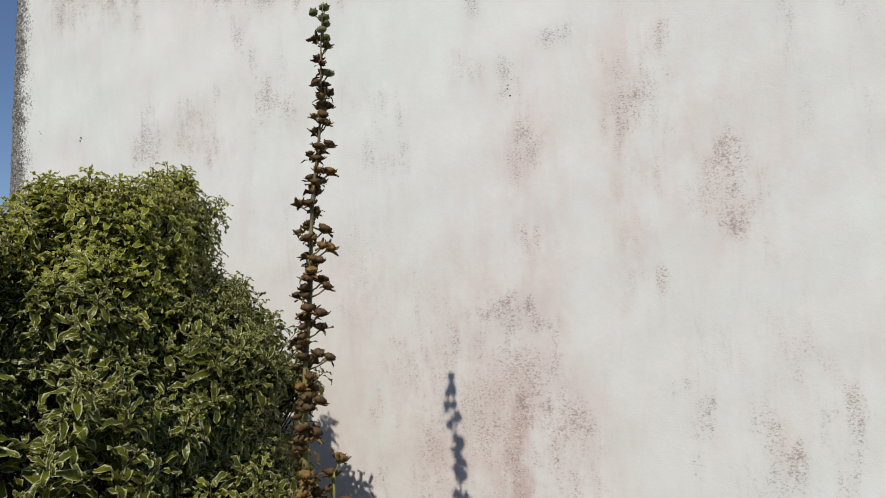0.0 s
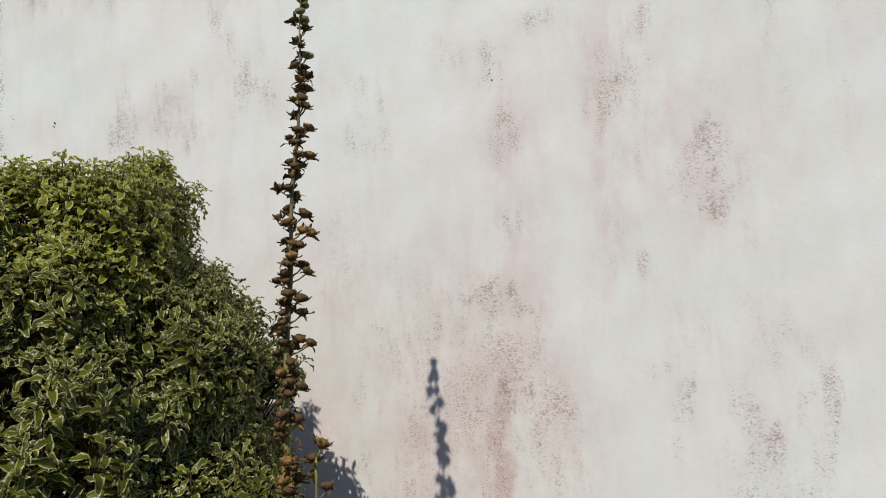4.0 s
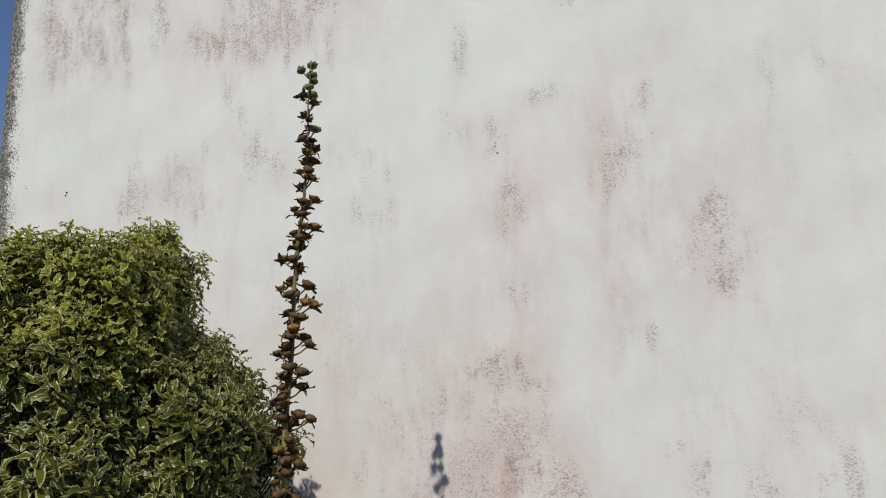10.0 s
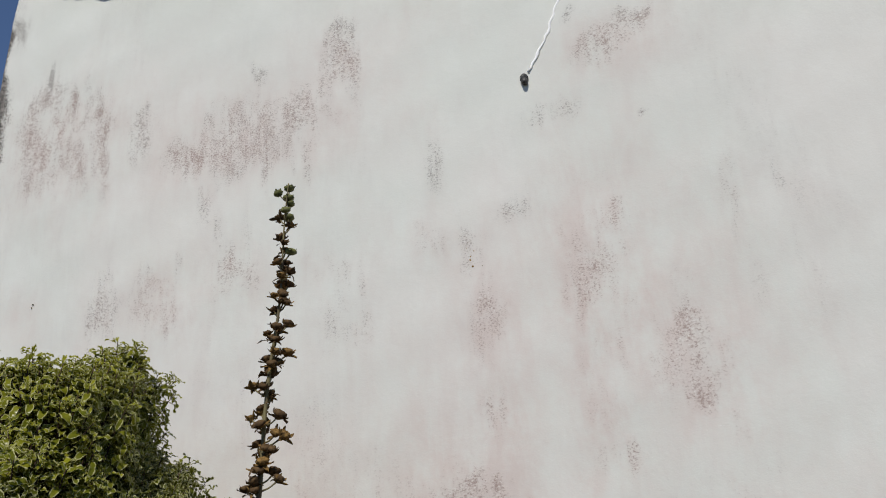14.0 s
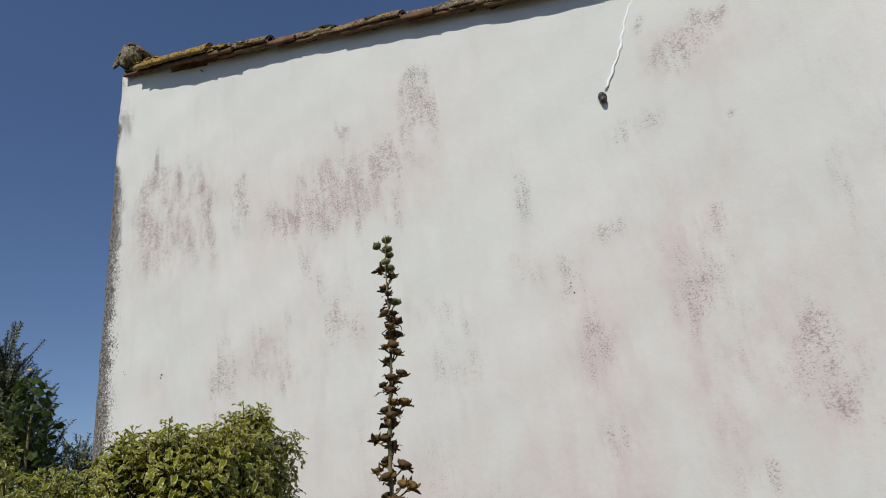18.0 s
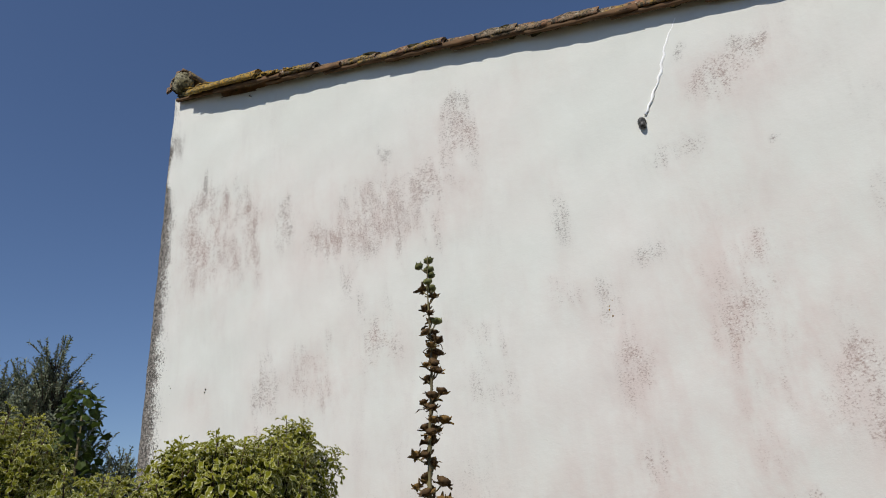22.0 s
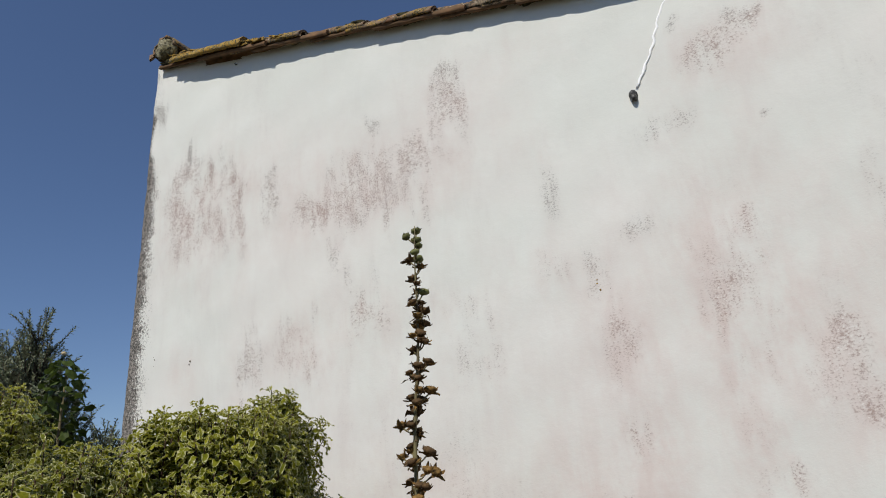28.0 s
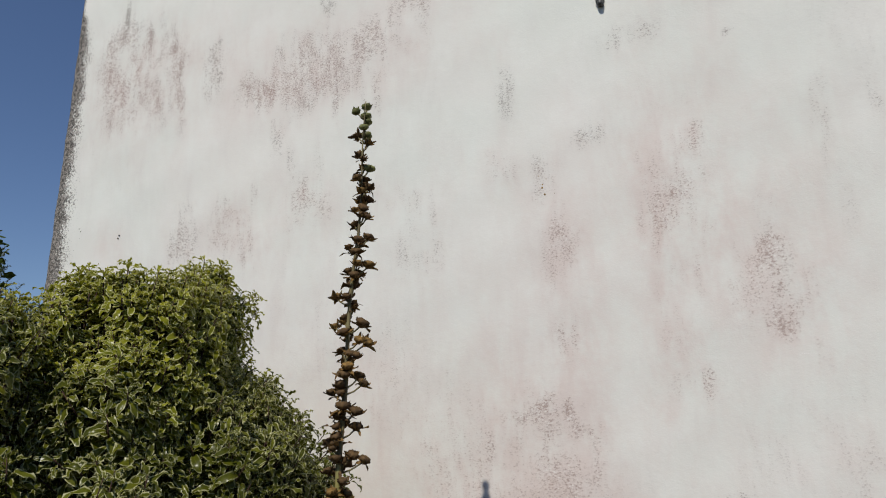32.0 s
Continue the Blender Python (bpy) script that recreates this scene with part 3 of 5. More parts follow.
def front_wall():
    nx, nz = int((HOUSE_R - TOP_X) / 0.016), 262
    arc = [(0.55, 0.0), (0.30, 0.0), (0.12, 0.0)]
    cols = [(-0.0, y, True) for y, _ in arc]
    r = 0.035
    cols += [(r - r * math.cos(a), r - r * math.sin(a), False) for a in np.linspace(0, math.pi / 2, 6)]
    us = [(c[0], c[1]) for c in cols] + [(r + k * (HOUSE_R - TOP_X - r) / nx, 0.0) for k in range(1, nx + 1)]
    us = np.array(us)
    n = len(us)
    tz = np.linspace(0, 1, nz)
    U = np.repeat(us[None, :, 0], nz, 0)
    Y = np.repeat(us[None, :, 1], nz, 0)
    X0 = TOP_X + U
    Z = tz[:, None] * (TOP_Z + 0.046 - FALL * (X0 - TOP_X))
    flare = -(0.024 + 0.075 * (3.8 - Z)) * np.clip(1 - U / 0.8, 0, 1)
    X = X0 + flare
    # hand-laid plaster: slow waves and a slightly ragged corner
    wave = 0.004 * np.sin(X * 2.1 + 0.7) * np.sin(Z * 1.7) + 0.0022 * np.sin(X * 5.3 + Z * 3.1) + 0.0012 * np.sin(X * 13 - Z * 9) * np.sin(Z * 15 + X * 3)
    rag = np.array([noise.noise(Vector((0, 0, z * 9))) * 0.006 + noise.noise(Vector((3, 0, z * 31))) * 0.003 for z in Z[:, 0]])
    X += rag[:, None] * np.clip(1 - U / 0.12, 0, 1)
    P = np.stack([X, WALL_Y + Y + wave, Z], -1).reshape(-1, 3)
    idx = np.arange(nz * n).reshape(nz, n)
    faces = np.stack([idx[:-1, :-1], idx[:-1, 1:], idx[1:, 1:], idx[1:, :-1]], -1).reshape(-1, 4).tolist()
    verts = P.tolist()
    # the inner face and the rim, so that the wall is solid
    base = len(verts)
    inner = [(X[0, 0] + 0.4, 2.5, 0), (HOUSE_R, 2.5, 0), (HOUSE_R, 2.5, float(Z[-1, -1])), (TOP_X + 0.4, 2.5, float(Z[-1, 0]) - 0.1)]
    verts += inner
    faces.append([base, base + 3, base + 2, base + 1])
    top = [int(i) for i in idx[-1]]
    faces.append(top + [base + 2, base + 3])
    right = [int(i) for i in idx[:, -1]]
    faces.append([base + 1, base + 2] + right[::-1])
    me = mesh_from("wall", verts, faces, PLASTER)
    count = len(verts)
    pad = lambda a: np.concatenate([a.ravel(), np.zeros(count - a.size)]).astype(np.float32)
    fields = [np.array([noise.fractal(Vector((x * f, z * f * 0.55, k)), 1.0, 2.0, 4) for x, z in zip(X.ravel(), Z.ravel())]).reshape(X.shape) for k, f in ((1.5, 3.0), (7.5, 2.4), (3.3, 8.0), (5.1, 8.0))]
    FIELD = {SPECK: np.clip(0.35 + fields[0], 0, 1), PINK: np.clip(0.5 + fields[1], 0, 1.2)}
    WX, WZ = 0.035 * fields[2], 0.05 * fields[3]
    ragged = np.array([noise.fractal(Vector((x * 13, z * 7, 9.2)), 1.0, 2.0, 4) for x, z in zip(X.ravel(), Z.ravel())]).reshape(X.shape)
    for kind in (PINK, SPECK):
        A = np.zeros_like(X)
        for k, x, z, w, h, amount in STAINS:
            if k == kind:
                grow = 1.42 if kind == SPECK else 1.75
                d = ((X + WX - x) / (w * grow)) ** 2 + ((Z + WZ - z) / (h * 1.3)) ** 2
                A = np.maximum(A, 0.95 * amount * np.exp(-d * 0.9)) if kind == SPECK else np.maximum(A, 0.78 * amount * np.exp(-d * 0.6))
        A *= np.clip(0.95 + 1.0 * ragged, 0.15, 1.6) if kind == SPECK else np.clip(1.0 + 0.4 * ragged, 0.4, 1.4)
        # a thin general growth, thicker low down
        low = np.clip((1.95 - Z) / 0.8, 0, 1)
        A = np.maximum(A, (0.12 + 0.26 * low) * FIELD[kind]) if kind == SPECK else 0.85 * A + (0.35 + 0.20 * low) * FIELD[kind] * np.exp(-((X + 0.5) / 1.35) ** 2) * np.clip((3.35 - Z) / 0.6, 0.1, 1)
        me.attributes.new(kind, "FLOAT", "POINT").data.foreach_set("value", pad(A))
    # corner lichen: none just below the roof, a dense belt further down
    dist = X - (TOP_X - 0.024 - 0.075 * (3.8 - Z))
    band = 0.030 + 0.050 * np.clip((3.36 - Z) / 0.18, 0, 1) + 0.022 * np.clip((2.6 - Z) / 0.6, 0, 1)
    G = np.clip(1.35 - dist / band, -1, 1.3) * np.clip((3.60 - Z) / 0.12, 0.1, 1)
    G = np.maximum(G, 1.35 - (dist / 0.05) ** 2 - ((Z - 3.52) / 0.045) ** 2)
    G = np.where(dist > band * 2.4, -1, G)
    me.attributes.new("grime", "FLOAT", "POINT").data.foreach_set("value", pad(G))
    return me


wall = put("wall", front_wall(), house, H_INV, "sunlit white limewashed wall with pink and grey mould stains")
v, f = join([box_data(TOP_X + 0.02, TOP_X + 0.42, 2.66, HOUSE_BACK, 0, 3.78)])
put("wall", mesh_from("side_wall", v, f, PLASTER, False), house, H_INV)
v, f = box_data(HOUSE_R - 0.4, HOUSE_R - 0.003, 2.503, HOUSE_BACK, 0, verge_z(HOUSE_R) - 0.02)
put("wall", mesh_from("side_wall", v, f, PLASTER, False), house, H_INV)
v, f = box_data(TOP_X + 0.425, HOUSE_R - 0.403, HOUSE_BACK - 0.4, HOUSE_BACK, 0, verge_z(HOUSE_R) - 0.02)
put("wall", mesh_from("back_wall", v, f, PLASTER, False), house, H_INV)

# the near-level hairline joint in the plaster
rng = random.Random(4)
xs = [-0.32 + 0.021 * k for k in range(30)]
pts = [(x, WALL_Y + 0.0002 + 0.004 * math.sin(x * 2.1 + 0.7) * math.sin((1.60 + 0.06 * x) * 1.7), 1.5925 + 0.068 * x - 0.05 * x * x + rng.uniform(-0.0035, 0.0035)) for x in xs]
for lo, hi in ((0, 4), (6, 11), (12, 16), (16, 24), (25, 30)):
    v, f = tube(pts[lo:hi], [0.0001 + 0.00045 * rng.random() for _ in pts[lo:hi]], 5)
    put("hairline_crack", mesh_from("hairline_crack", v, f, HAIRLINE), wall, None)

# small dark pits in the plaster
for x, z, r in ((-0.404, 2.163, 0.0034), (-0.411, 2.186, 0.0028), (-0.409, 2.198, 0.0022), (-0.396, 2.215, 0.0016), (-0.42, 2.228, 0.0014), (-2.374, 2.290, 0.0028), (-2.382, 2.302, 0.0020), (-2.378, 2.262, 0.0014), (-2.167, 2.248, 0.0024), (-2.172, 2.236, 0.0018),
                (-2.386, 3.118, 0.0042), (-2.398, 3.105, 0.0030), (0.222, 2.654, 0.0026), (-0.372, 2.161, 0.0014)):
    r *= 1.3
    v, f = tube([(x, WALL_Y + 0.006, z), (x, WALL_Y - 0.0015, z), (x, WALL_Y - 0.0025, z)], [r, r, r * 0.6], 8)
    put("pit", mesh_from("pit", v, f, OCHRE if -0.43 < x < -0.39 else MOSS), wall, None, "small dark pit ringed with lichen")

# ---- roof ----
roof_v, roof_f = [], []
slope = math.atan(FALL)
xr = HOUSE_R + 0.25
deck = [(TOP_X - 0.02, WALL_Y + 0.04), (xr, WALL_Y + 0.04), (xr, HOUSE_BACK + 0.1), (TOP_X - 0.02, HOUSE_BACK + 0.1)]
for lift in (0.015, 0.035):
    roof_v += [(x, y, verge_z(x) + lift) for x, y in deck]
roof_f = [(0, 1, 2, 3)[::-1], (4, 5, 6, 7), (0, 1, 5, 4), (1, 2, 6, 5), (2, 3, 7, 6), (3, 0, 4, 7)]
roof = put("roof", mesh_from("roof", roof_v, roof_f, MORTAR, False), house, H_INV, "low roof of half-round clay tiles crusted with lichen")


def barrel_tile(length, r_narrow, r_wide, thick, flip, seed, lichen, material=TILE):
    """A tapered half-round clay tile along x, its wide mouth at the +x end when it is a cover, at the -x end when it is a channel."""
    rng = random.Random(seed)
    rows, sides = 13, 10
    verts, faces = [], []
    for shell in (0, 1):
        for i in range(rows):
            s = i / (rows - 1)
            r = (r_narrow + (r_wide - r_narrow) * s) - shell * thick
            for k in range(sides + 1):
                a = math.pi * k / sides
                rr = r + rng.uniform(-0.0032, 0.0032) + 0.006 * noise.noise(Vector((s * 7 + seed, k * 0.5, shell)))
                end = rng.uniform(-0.006, 0.006) if i in (0, rows - 1) else 0
                verts.append((s * length + end, -rr * math.cos(a), (rr * math.sin(a)) * (1 if not flip else -1)))
    n = sides + 1
    off = rows * n
    for i in range(rows - 1):
        for k in range(sides):
            a = i * n + k
            faces.append((a, a + n, a + n + 1, a + 1))
            faces.append((off + a, off + a + 1, off + a + n + 1, off + a + n))
        for k in (0, sides):
            a = i * n + k
            faces.append((a, off + a, off + a + n, a + n))
    for i in (0, rows - 1):
        for k in range(sides):
            a = i * n + k
            faces.append((a, a + 1, off + a + 1, off + a))
    me = mesh_from("tile", verts, faces, material)
    me.attributes.new("lichen", "FLOAT", "POINT").data.foreach_set("value", [lichen] * len(verts))
    return me


COVERS = [barrel_tile(0.43, 0.038, 0.050, 0.014, False, 10 + k, 0.05 + 0.10 * k) for k in range(4)]
GOLDEN = [barrel_tile(0.43, 0.054, 0.064, 0.014, False, 30 + k, 0.85) for k in range(2)]
UNDERS = [barrel_tile(0.43, 0.034, 0.043, 0.012, False, 70 + k, 0.0, CLAY) for k in range(3)]
CHANNELS = [barrel_tile(0.43, 0.070, 0.056, 0.012, True, 20 + k, 0.0) for k in range(3)]
SHORT = barrel_tile(0.20, 0.052, 0.062, 0.014, False, 45, 0.85)
rng = random.Random(8)
COURSE = 0.3175
for row in range(6):
    for k in range(19):
        x1 = -2.115 + COURSE * k + rng.uniform(-0.012, 0.012)
        x0 = x1 - 0.43
        y = WALL_Y + 0.001 + row * 0.20 + rng.uniform(-0.006, 0.006)
        if row == 0 and k < 3:
            y -= (0.018, 0.018, 0.009)[k]
        tilt = math.degrees(slope) - 2.4 + rng.uniform(-0.5, 0.5)
        bank = GOLDEN if k == 1 and row == 0 else COVERS
        if k == 0:
            x0 = TOP_X + 0.13
        put("roof_tile", SHORT if k == 0 else rng.choice(bank), roof, pose(x0, y, verge_z(x0) + 0.008, 0, tilt, rng.uniform(-0.8, 0.8)))
        if k:
            if row == 0:
                put("under_tile", rng.choice(UNDERS), roof, pose(x0 + 0.14, y - 0.003, verge_z(x0 + 0.14) - 0.004, 0, tilt + 0.6, rng.uniform(-0.6, 0.6)))
            else:
                put("channel_tile", rng.choice(CHANNELS), roof, pose(x0 + 0.06, y - 0.1, verge_z(x0 + 0.06) + 0.10, 0, math.degrees(slope) - 1.6, rng.uniform(-0.6, 0.6)))


put("under_tile", UNDERS[0], roof, pose(TOP_X + 0.035, WALL_Y + 0.004, verge_z(TOP_X + 0.035) + 0.004, 0, math.degrees(slope) - 1.5, 0))

# the courses further back, joined into one
far_v, far_f, base = [], [], 0
for row in range(6, 21):
    for k in range(19):
        x0 = -2.545 + COURSE * k + rng.uniform(-0.012, 0.012)
        y = WALL_Y + row * 0.20 + rng.uniform(-0.006, 0.006)
        for me, m in ((rng.choice(COVERS), pose(max(x0, TOP_X + 0.13), y, verge_z(max(x0, TOP_X + 0.13)) + 0.07, 0, math.degrees(slope) - 2.4, rng.uniform(-0.8, 0.8))), (rng.choice(CHANNELS), pose(max(x0, TOP_X + 0.13), y - 0.1, verge_z(max(x0, TOP_X + 0.13)) + 0.10, 0, math.degrees(slope) - 1.6, 0))):
            far_v += [m @ q.co for q in me.vertices]
            far_f += [tuple(i + base for i in q.vertices) for q in me.polygons]
            base += len(me.vertices)
far_tiles = mesh_from("tile_field", far_v, far_f, TILE)
far_tiles.attributes.new("lichen", "FLOAT", "POINT")
tagged(put("tile_field", far_tiles, roof), kind="stuff")


def lump(rad, seed, sub=3, rough=0.25):
    bm = bmesh.new()
    bmesh.ops.create_icosphere(bm, subdivisions=sub, radius=1)
    for q in bm.verts:
        s = 1 + rough * noise.noise(q.co * 1.9 + Vector((seed, 0, 0))) + 0.4 * rough * noise.noise(q.co * 5 + Vector((0, seed, 0)))
        q.co = Vector((q.co.x * rad[0], q.co.y * rad[1], q.co.z * rad[2])) * s
    return bm


def bm_mesh(name, bm, material, smooth=True):
    me = bpy.data.meshes.new(name)
    bm.to_mesh(me)
    bm.free()
    me.materials.append(material)
    if smooth:
        me.polygons.foreach_set("use_smooth", [True] * len(me.polygons))
    return me


def plug_mound():
    """A rough mound of bedding mortar, broad at its foot and blunt at the top."""
    bm = lump((1, 1, 1), 3.0, 4, 0.22)
    for q in bm.verts:
        h = max(0.0, (q.co.z + 1) / 2)
        w = 0.094 - 0.040 * h ** 1.6
        drag = 0.013 * noise.noise(Vector((q.co.x * 5.5 - h, 0, h * 0.9))) + 0.005 * noise.noise(Vector((q.co.x * 13, 2, h * 3)))
        q.co = Vector((q.co.x * w * 0.98 - 0.012 * h, q.co.y * 0.036 + drag, h * 0.132 - 0.010))
    return bm


# the ridge at the top of the slope: tiles end-on, bedded in mortar
RIDGE = barrel_tile(0.44, 0.080, 0.076, 0.016, False, 50, 0.2)
for k in range(12):
    put("ridge_tile", RIDGE, roof, pose(TOP_X + 0.085, WALL_Y - 0.05 + 0.36 * k, TOP_Z + 0.080, 0, 0, 90) @ pose(0.0, 0, 0, 0, -2, 0))
put("mortar_plug", bm_mesh("mortar_plug", plug_mound(), MORTAR), roof, pose(TOP_X + 0.090, WALL_Y - 0.034, TOP_Z + 0.044) @ Matrix.Diagonal((0.86, 1, 0.88, 1)), "pale lichen-grown mortar")
EAVE = barrel_tile(0.135, 0.056, 0.066, 0.013, False, 61, 0.0)
for k in range(12):
    put("roof_tile", EAVE, roof, pose(TOP_X + 0.09, WALL_Y + 0.035 + 0.2 * k, TOP_Z + 0.112, 0, 13, 180))

# cushions of moss caught at the mouths of the verge tiles
MOSS_MESH = [bm_mesh("moss", lump((0.052, 0.030, 0.019), 11.0 + k, 3, 0.8), MOSS) for k in range(3)]
rng = random.Random(14)
for k in range(12):
    for j in range(3):
        x = -2.135 + COURSE * k - 0.03 - 0.10 * j * rng.random()
        put("moss", rng.choice(MOSS_MESH), roof, pose(x, WALL_Y + 0.004 + rng.uniform(-0.014, 0.01), verge_z(x) + 0.052 - 0.008 * j, 0, 13, rng.uniform(-20, 20)) @ Matrix.Diagonal((rng.uniform(0.7, 1.3), 1, rng.uniform(0.6, 1.1), 1)))

CRUST = tile_material()
CRUST_MESH = [bm_mesh("lichen_crust", lump((0.044, 0.030, 0.010), 31.0 + k, 3, 0.7), CRUST) for k in range(4)]
for me in CRUST_MESH:
    me.attributes.new("lichen", "FLOAT", "POINT").data.foreach_set("value", [0.95] * len(me.vertices))
rng = random.Random(19)
for k in range(26):
    x = TOP_X + 0.17 + 0.66 * (k / 25) ** 1.15
    a = rng.uniform(-0.6, 0.9)
    put("lichen_crust", rng.choice(CRUST_MESH), roof, pose(x, WALL_Y - 0.010 - 0.046 * math.sin(a), verge_z(x) + 0.012 + 0.054 * math.cos(a), math.degrees(a), 13, rng.uniform(-25, 25)) @ Matrix.Diagonal((rng.uniform(0.6, 1.2), rng.uniform(0.6, 1.0), rng.uniform(0.6, 1.2), 1)), "orange lichen crust")

# ---- on the wall ----
stub = thing("pipe_stub", "short black plastic pipe stub in the white wall", "pipe", (-0.168, WALL_Y + 0.004, 2.806))
stub.scale = (0.66, 0.8, 0.82)
prof = [(0.0, 0.020), (-0.005, 0.020), (-0.006, 0.0225), (-0.013, 0.0225), (-0.015, 0.019), (-0.018, 0.0185), (-0.020, 0.015)]
v, f = tube([(0.001 * i, y, -0.10 * -y * 3.0) for i, (y, r) in enumerate(prof)], [r for _, r in prof], 16)
put("sleeve", mesh_from("sleeve", v, f, RUBBER), stub)
v, f = tube([(0.003, -0.012, -0.008), (0.003, -0.014, -0.020), (0.003, -0.012, -0.030)], [0.0165, 0.0175, 0.0150], 14)
put("end_cap", mesh_from("end_cap", v, f, RUBBER), stub, None, "grey-black rounded end cap")
rng = random.Random(21)
line = []
x0, z0, x1, z1 = -0.148, 2.828, 0.066, 3.235
for k in range(27):
    s = k / 26
    sway = 0.006 * math.sin(s * 9) + 0.010 * math.sin(s * 4.2 + 0.4)
    line.append((x0 + (x1 - x0) * s + sway * (1 - abs(2 * s - 1)) + rng.uniform(-0.004, 0.004), WALL_Y - 0.002 + rng.uniform(-0.001, 0.001), z0 + (z1 - z0) * s))
v, f = tube(line, [0.0046 + rng.uniform(-0.0016, 0.0016) for _ in line], 7)
v = [Vector((p.x, WALL_Y - 0.001 + (p.y - WALL_Y) * 0.35, p.z)) for p in v]
tagged(put("filled_crack", mesh_from("filled_crack", v, f, FILLER)), "jagged bead of bright white filler along a wall crack", "crack")


v, f = tube([(-1.905, WALL_Y + 0.01, 3.645), (-1.905, WALL_Y - 0.006, 3.644), (-1.905, WALL_Y - 0.009, 3.645)], [0.0035, 0.0035, 0.0052], 8)
tagged(put("nail", mesh_from("nail", v, f, RUBBER)), "rusty dark nail in the white wall under the roof", "nail")


# ---- leaves and shoots ----
def leaf_blade(length, width, wave, curl, seed, rows=6, swell=1.15, plump=0.62, across=(-1, -0.55, 0, 0.55, 1)):
    """Arrays of a wavy-edged leaf along +x: points and UV (0 at the midrib, 1 at the rim)."""
    rng = random.Random(seed)
    ph = rng.uniform(0, 6)
    V, UV, F = [], [], []
    n = len(across)
    for i in range(rows):
        s = i / (rows - 1)
        w = width * 0.5 * max(0.10, (math.sin(math.pi * min(1, s ** swell * 0.88 + 0.05)) ** plump))
        for c in across:
            rip = wave * math.sin(ph + s * 17 + c * 1.3) * abs(c) ** 1.5
            V.append((length * s, w * c, -curl * length * s * s + abs(c) * w * 0.30 + rip))
            UV.append((abs(c) if s < 0.93 else 0.8, s))
    for i in range(rows - 1):
        for c in range(n - 1):
            a = i * n + c
            F.append((a, a + 1, a + n + 1, a + n))
    return np.array(V), np.array(UV), np.array(F)


def arched_leaf(length, width, wave, bend, seed, rows, across):
    """A blunt wavy-rimmed leaf along +x that arches down: points, UV (how near the rim) and faces."""
    rng = random.Random(seed)
    ph, ph2, tip = rng.uniform(0, 6), rng.uniform(0, 6), rng.uniform(0.62, 0.8)
    V, UV, F = [], [], []
    n = len(across)
    x = z = last = 0.0
    for i in range(rows):
        s = 0.5 - 0.5 * math.cos(math.pi * (0.08 + 0.92 * i / (rows - 1)))
        th = -bend * s
        x, z, last = x + (s - last) * length * math.cos(th), z + (s - last) * length * math.sin(th), s
        w = width * 0.5 * max(0.09, math.sin(math.pi * min(1.0, s ** 1.12 * 0.97 + 0.015)) ** tip)
        for c in across:
            rip = wave * math.sin((ph if c > 0 else ph2) + s * 12.0) * abs(c) ** 1.5 * min(1, 3 * s)
            lift = abs(c) * w * 0.26 + rip
            V.append((x - lift * math.sin(th), w * c, z + lift * math.cos(th)))
            UV.append((abs(c) if s < 0.96 else 0.85, 0.0))
    for i in range(rows - 1):
        for c in range(n - 1):
            a = i * n + c
            F.append((a, a + 1, a + n + 1, a + n))
    return np.array(V), np.array(UV), np.array(F)


def shoot(seed, leaves, length, leaf_len, leaf_w, rows=7, across=(-1, -0.6, 0, 0.6, 1)):
    """A leafy shoot along +z: spread leaves below, a small upright rosette at the tip."""
    rng = random.Random(seed)
    VV, UU, FF, n = [], [], [], 0
    for k in range(leaves):
        s = (k + 0.5) / leaves
        tip = max(0.0, (s - 0.62) / 0.38)
        L = leaf_len * (1.0 - 0.52 * tip ** 1.5) * rng.uniform(0.78, 1.12)
        V, UV, F = arched_leaf(L, leaf_w * L / leaf_len * rng.uniform(0.85, 1.15), leaf_len * 0.080, rng.uniform(1.2, 2.1) * (1 - 0.3 * tip), seed * 50 + k, rows, across)
        UV[:, 1] = tip
        up = radians(30 + 12 * s + 24 * tip + rng.uniform(-14, 14))
        m = Matrix.Translation((0, 0, length * (0.12 + 0.88 * (1 - (1 - s) ** 1.25)))) @ Matrix.Rotation(k * 2.4 + rng.uniform(-0.4, 0.4), 4, "Z") @ Matrix.Rotation(-up, 4, "Y") @ Matrix.Rotation(rng.uniform(-0.45, 0.45), 4, "X") @ Matrix.Translation((0.004, 0, 0))
        M = np.array(m)
        VV.append(V @ M[:3, :3].T + M[:3, 3])
        UU.append(UV)
        FF.append(F + n)
        n += len(V)
    return np.concatenate(VV), np.concatenate(UU), np.concatenate(FF)


def placed(arrays, mats):
    """Many placed copies of shoots joined into one set of arrays."""
    VV, UU, FF, n = [], [], [], 0
    for a, m in zip(arrays, mats):
        V, U, F = a
        M = np.array(m)
        VV.append(V @ M[:3, :3].T + M[:3, 3])
        UU.append(U)
        FF.append(F + n)
        n += len(V)
    return np.concatenate(VV), np.concatenate(UU), np.concatenate(FF)


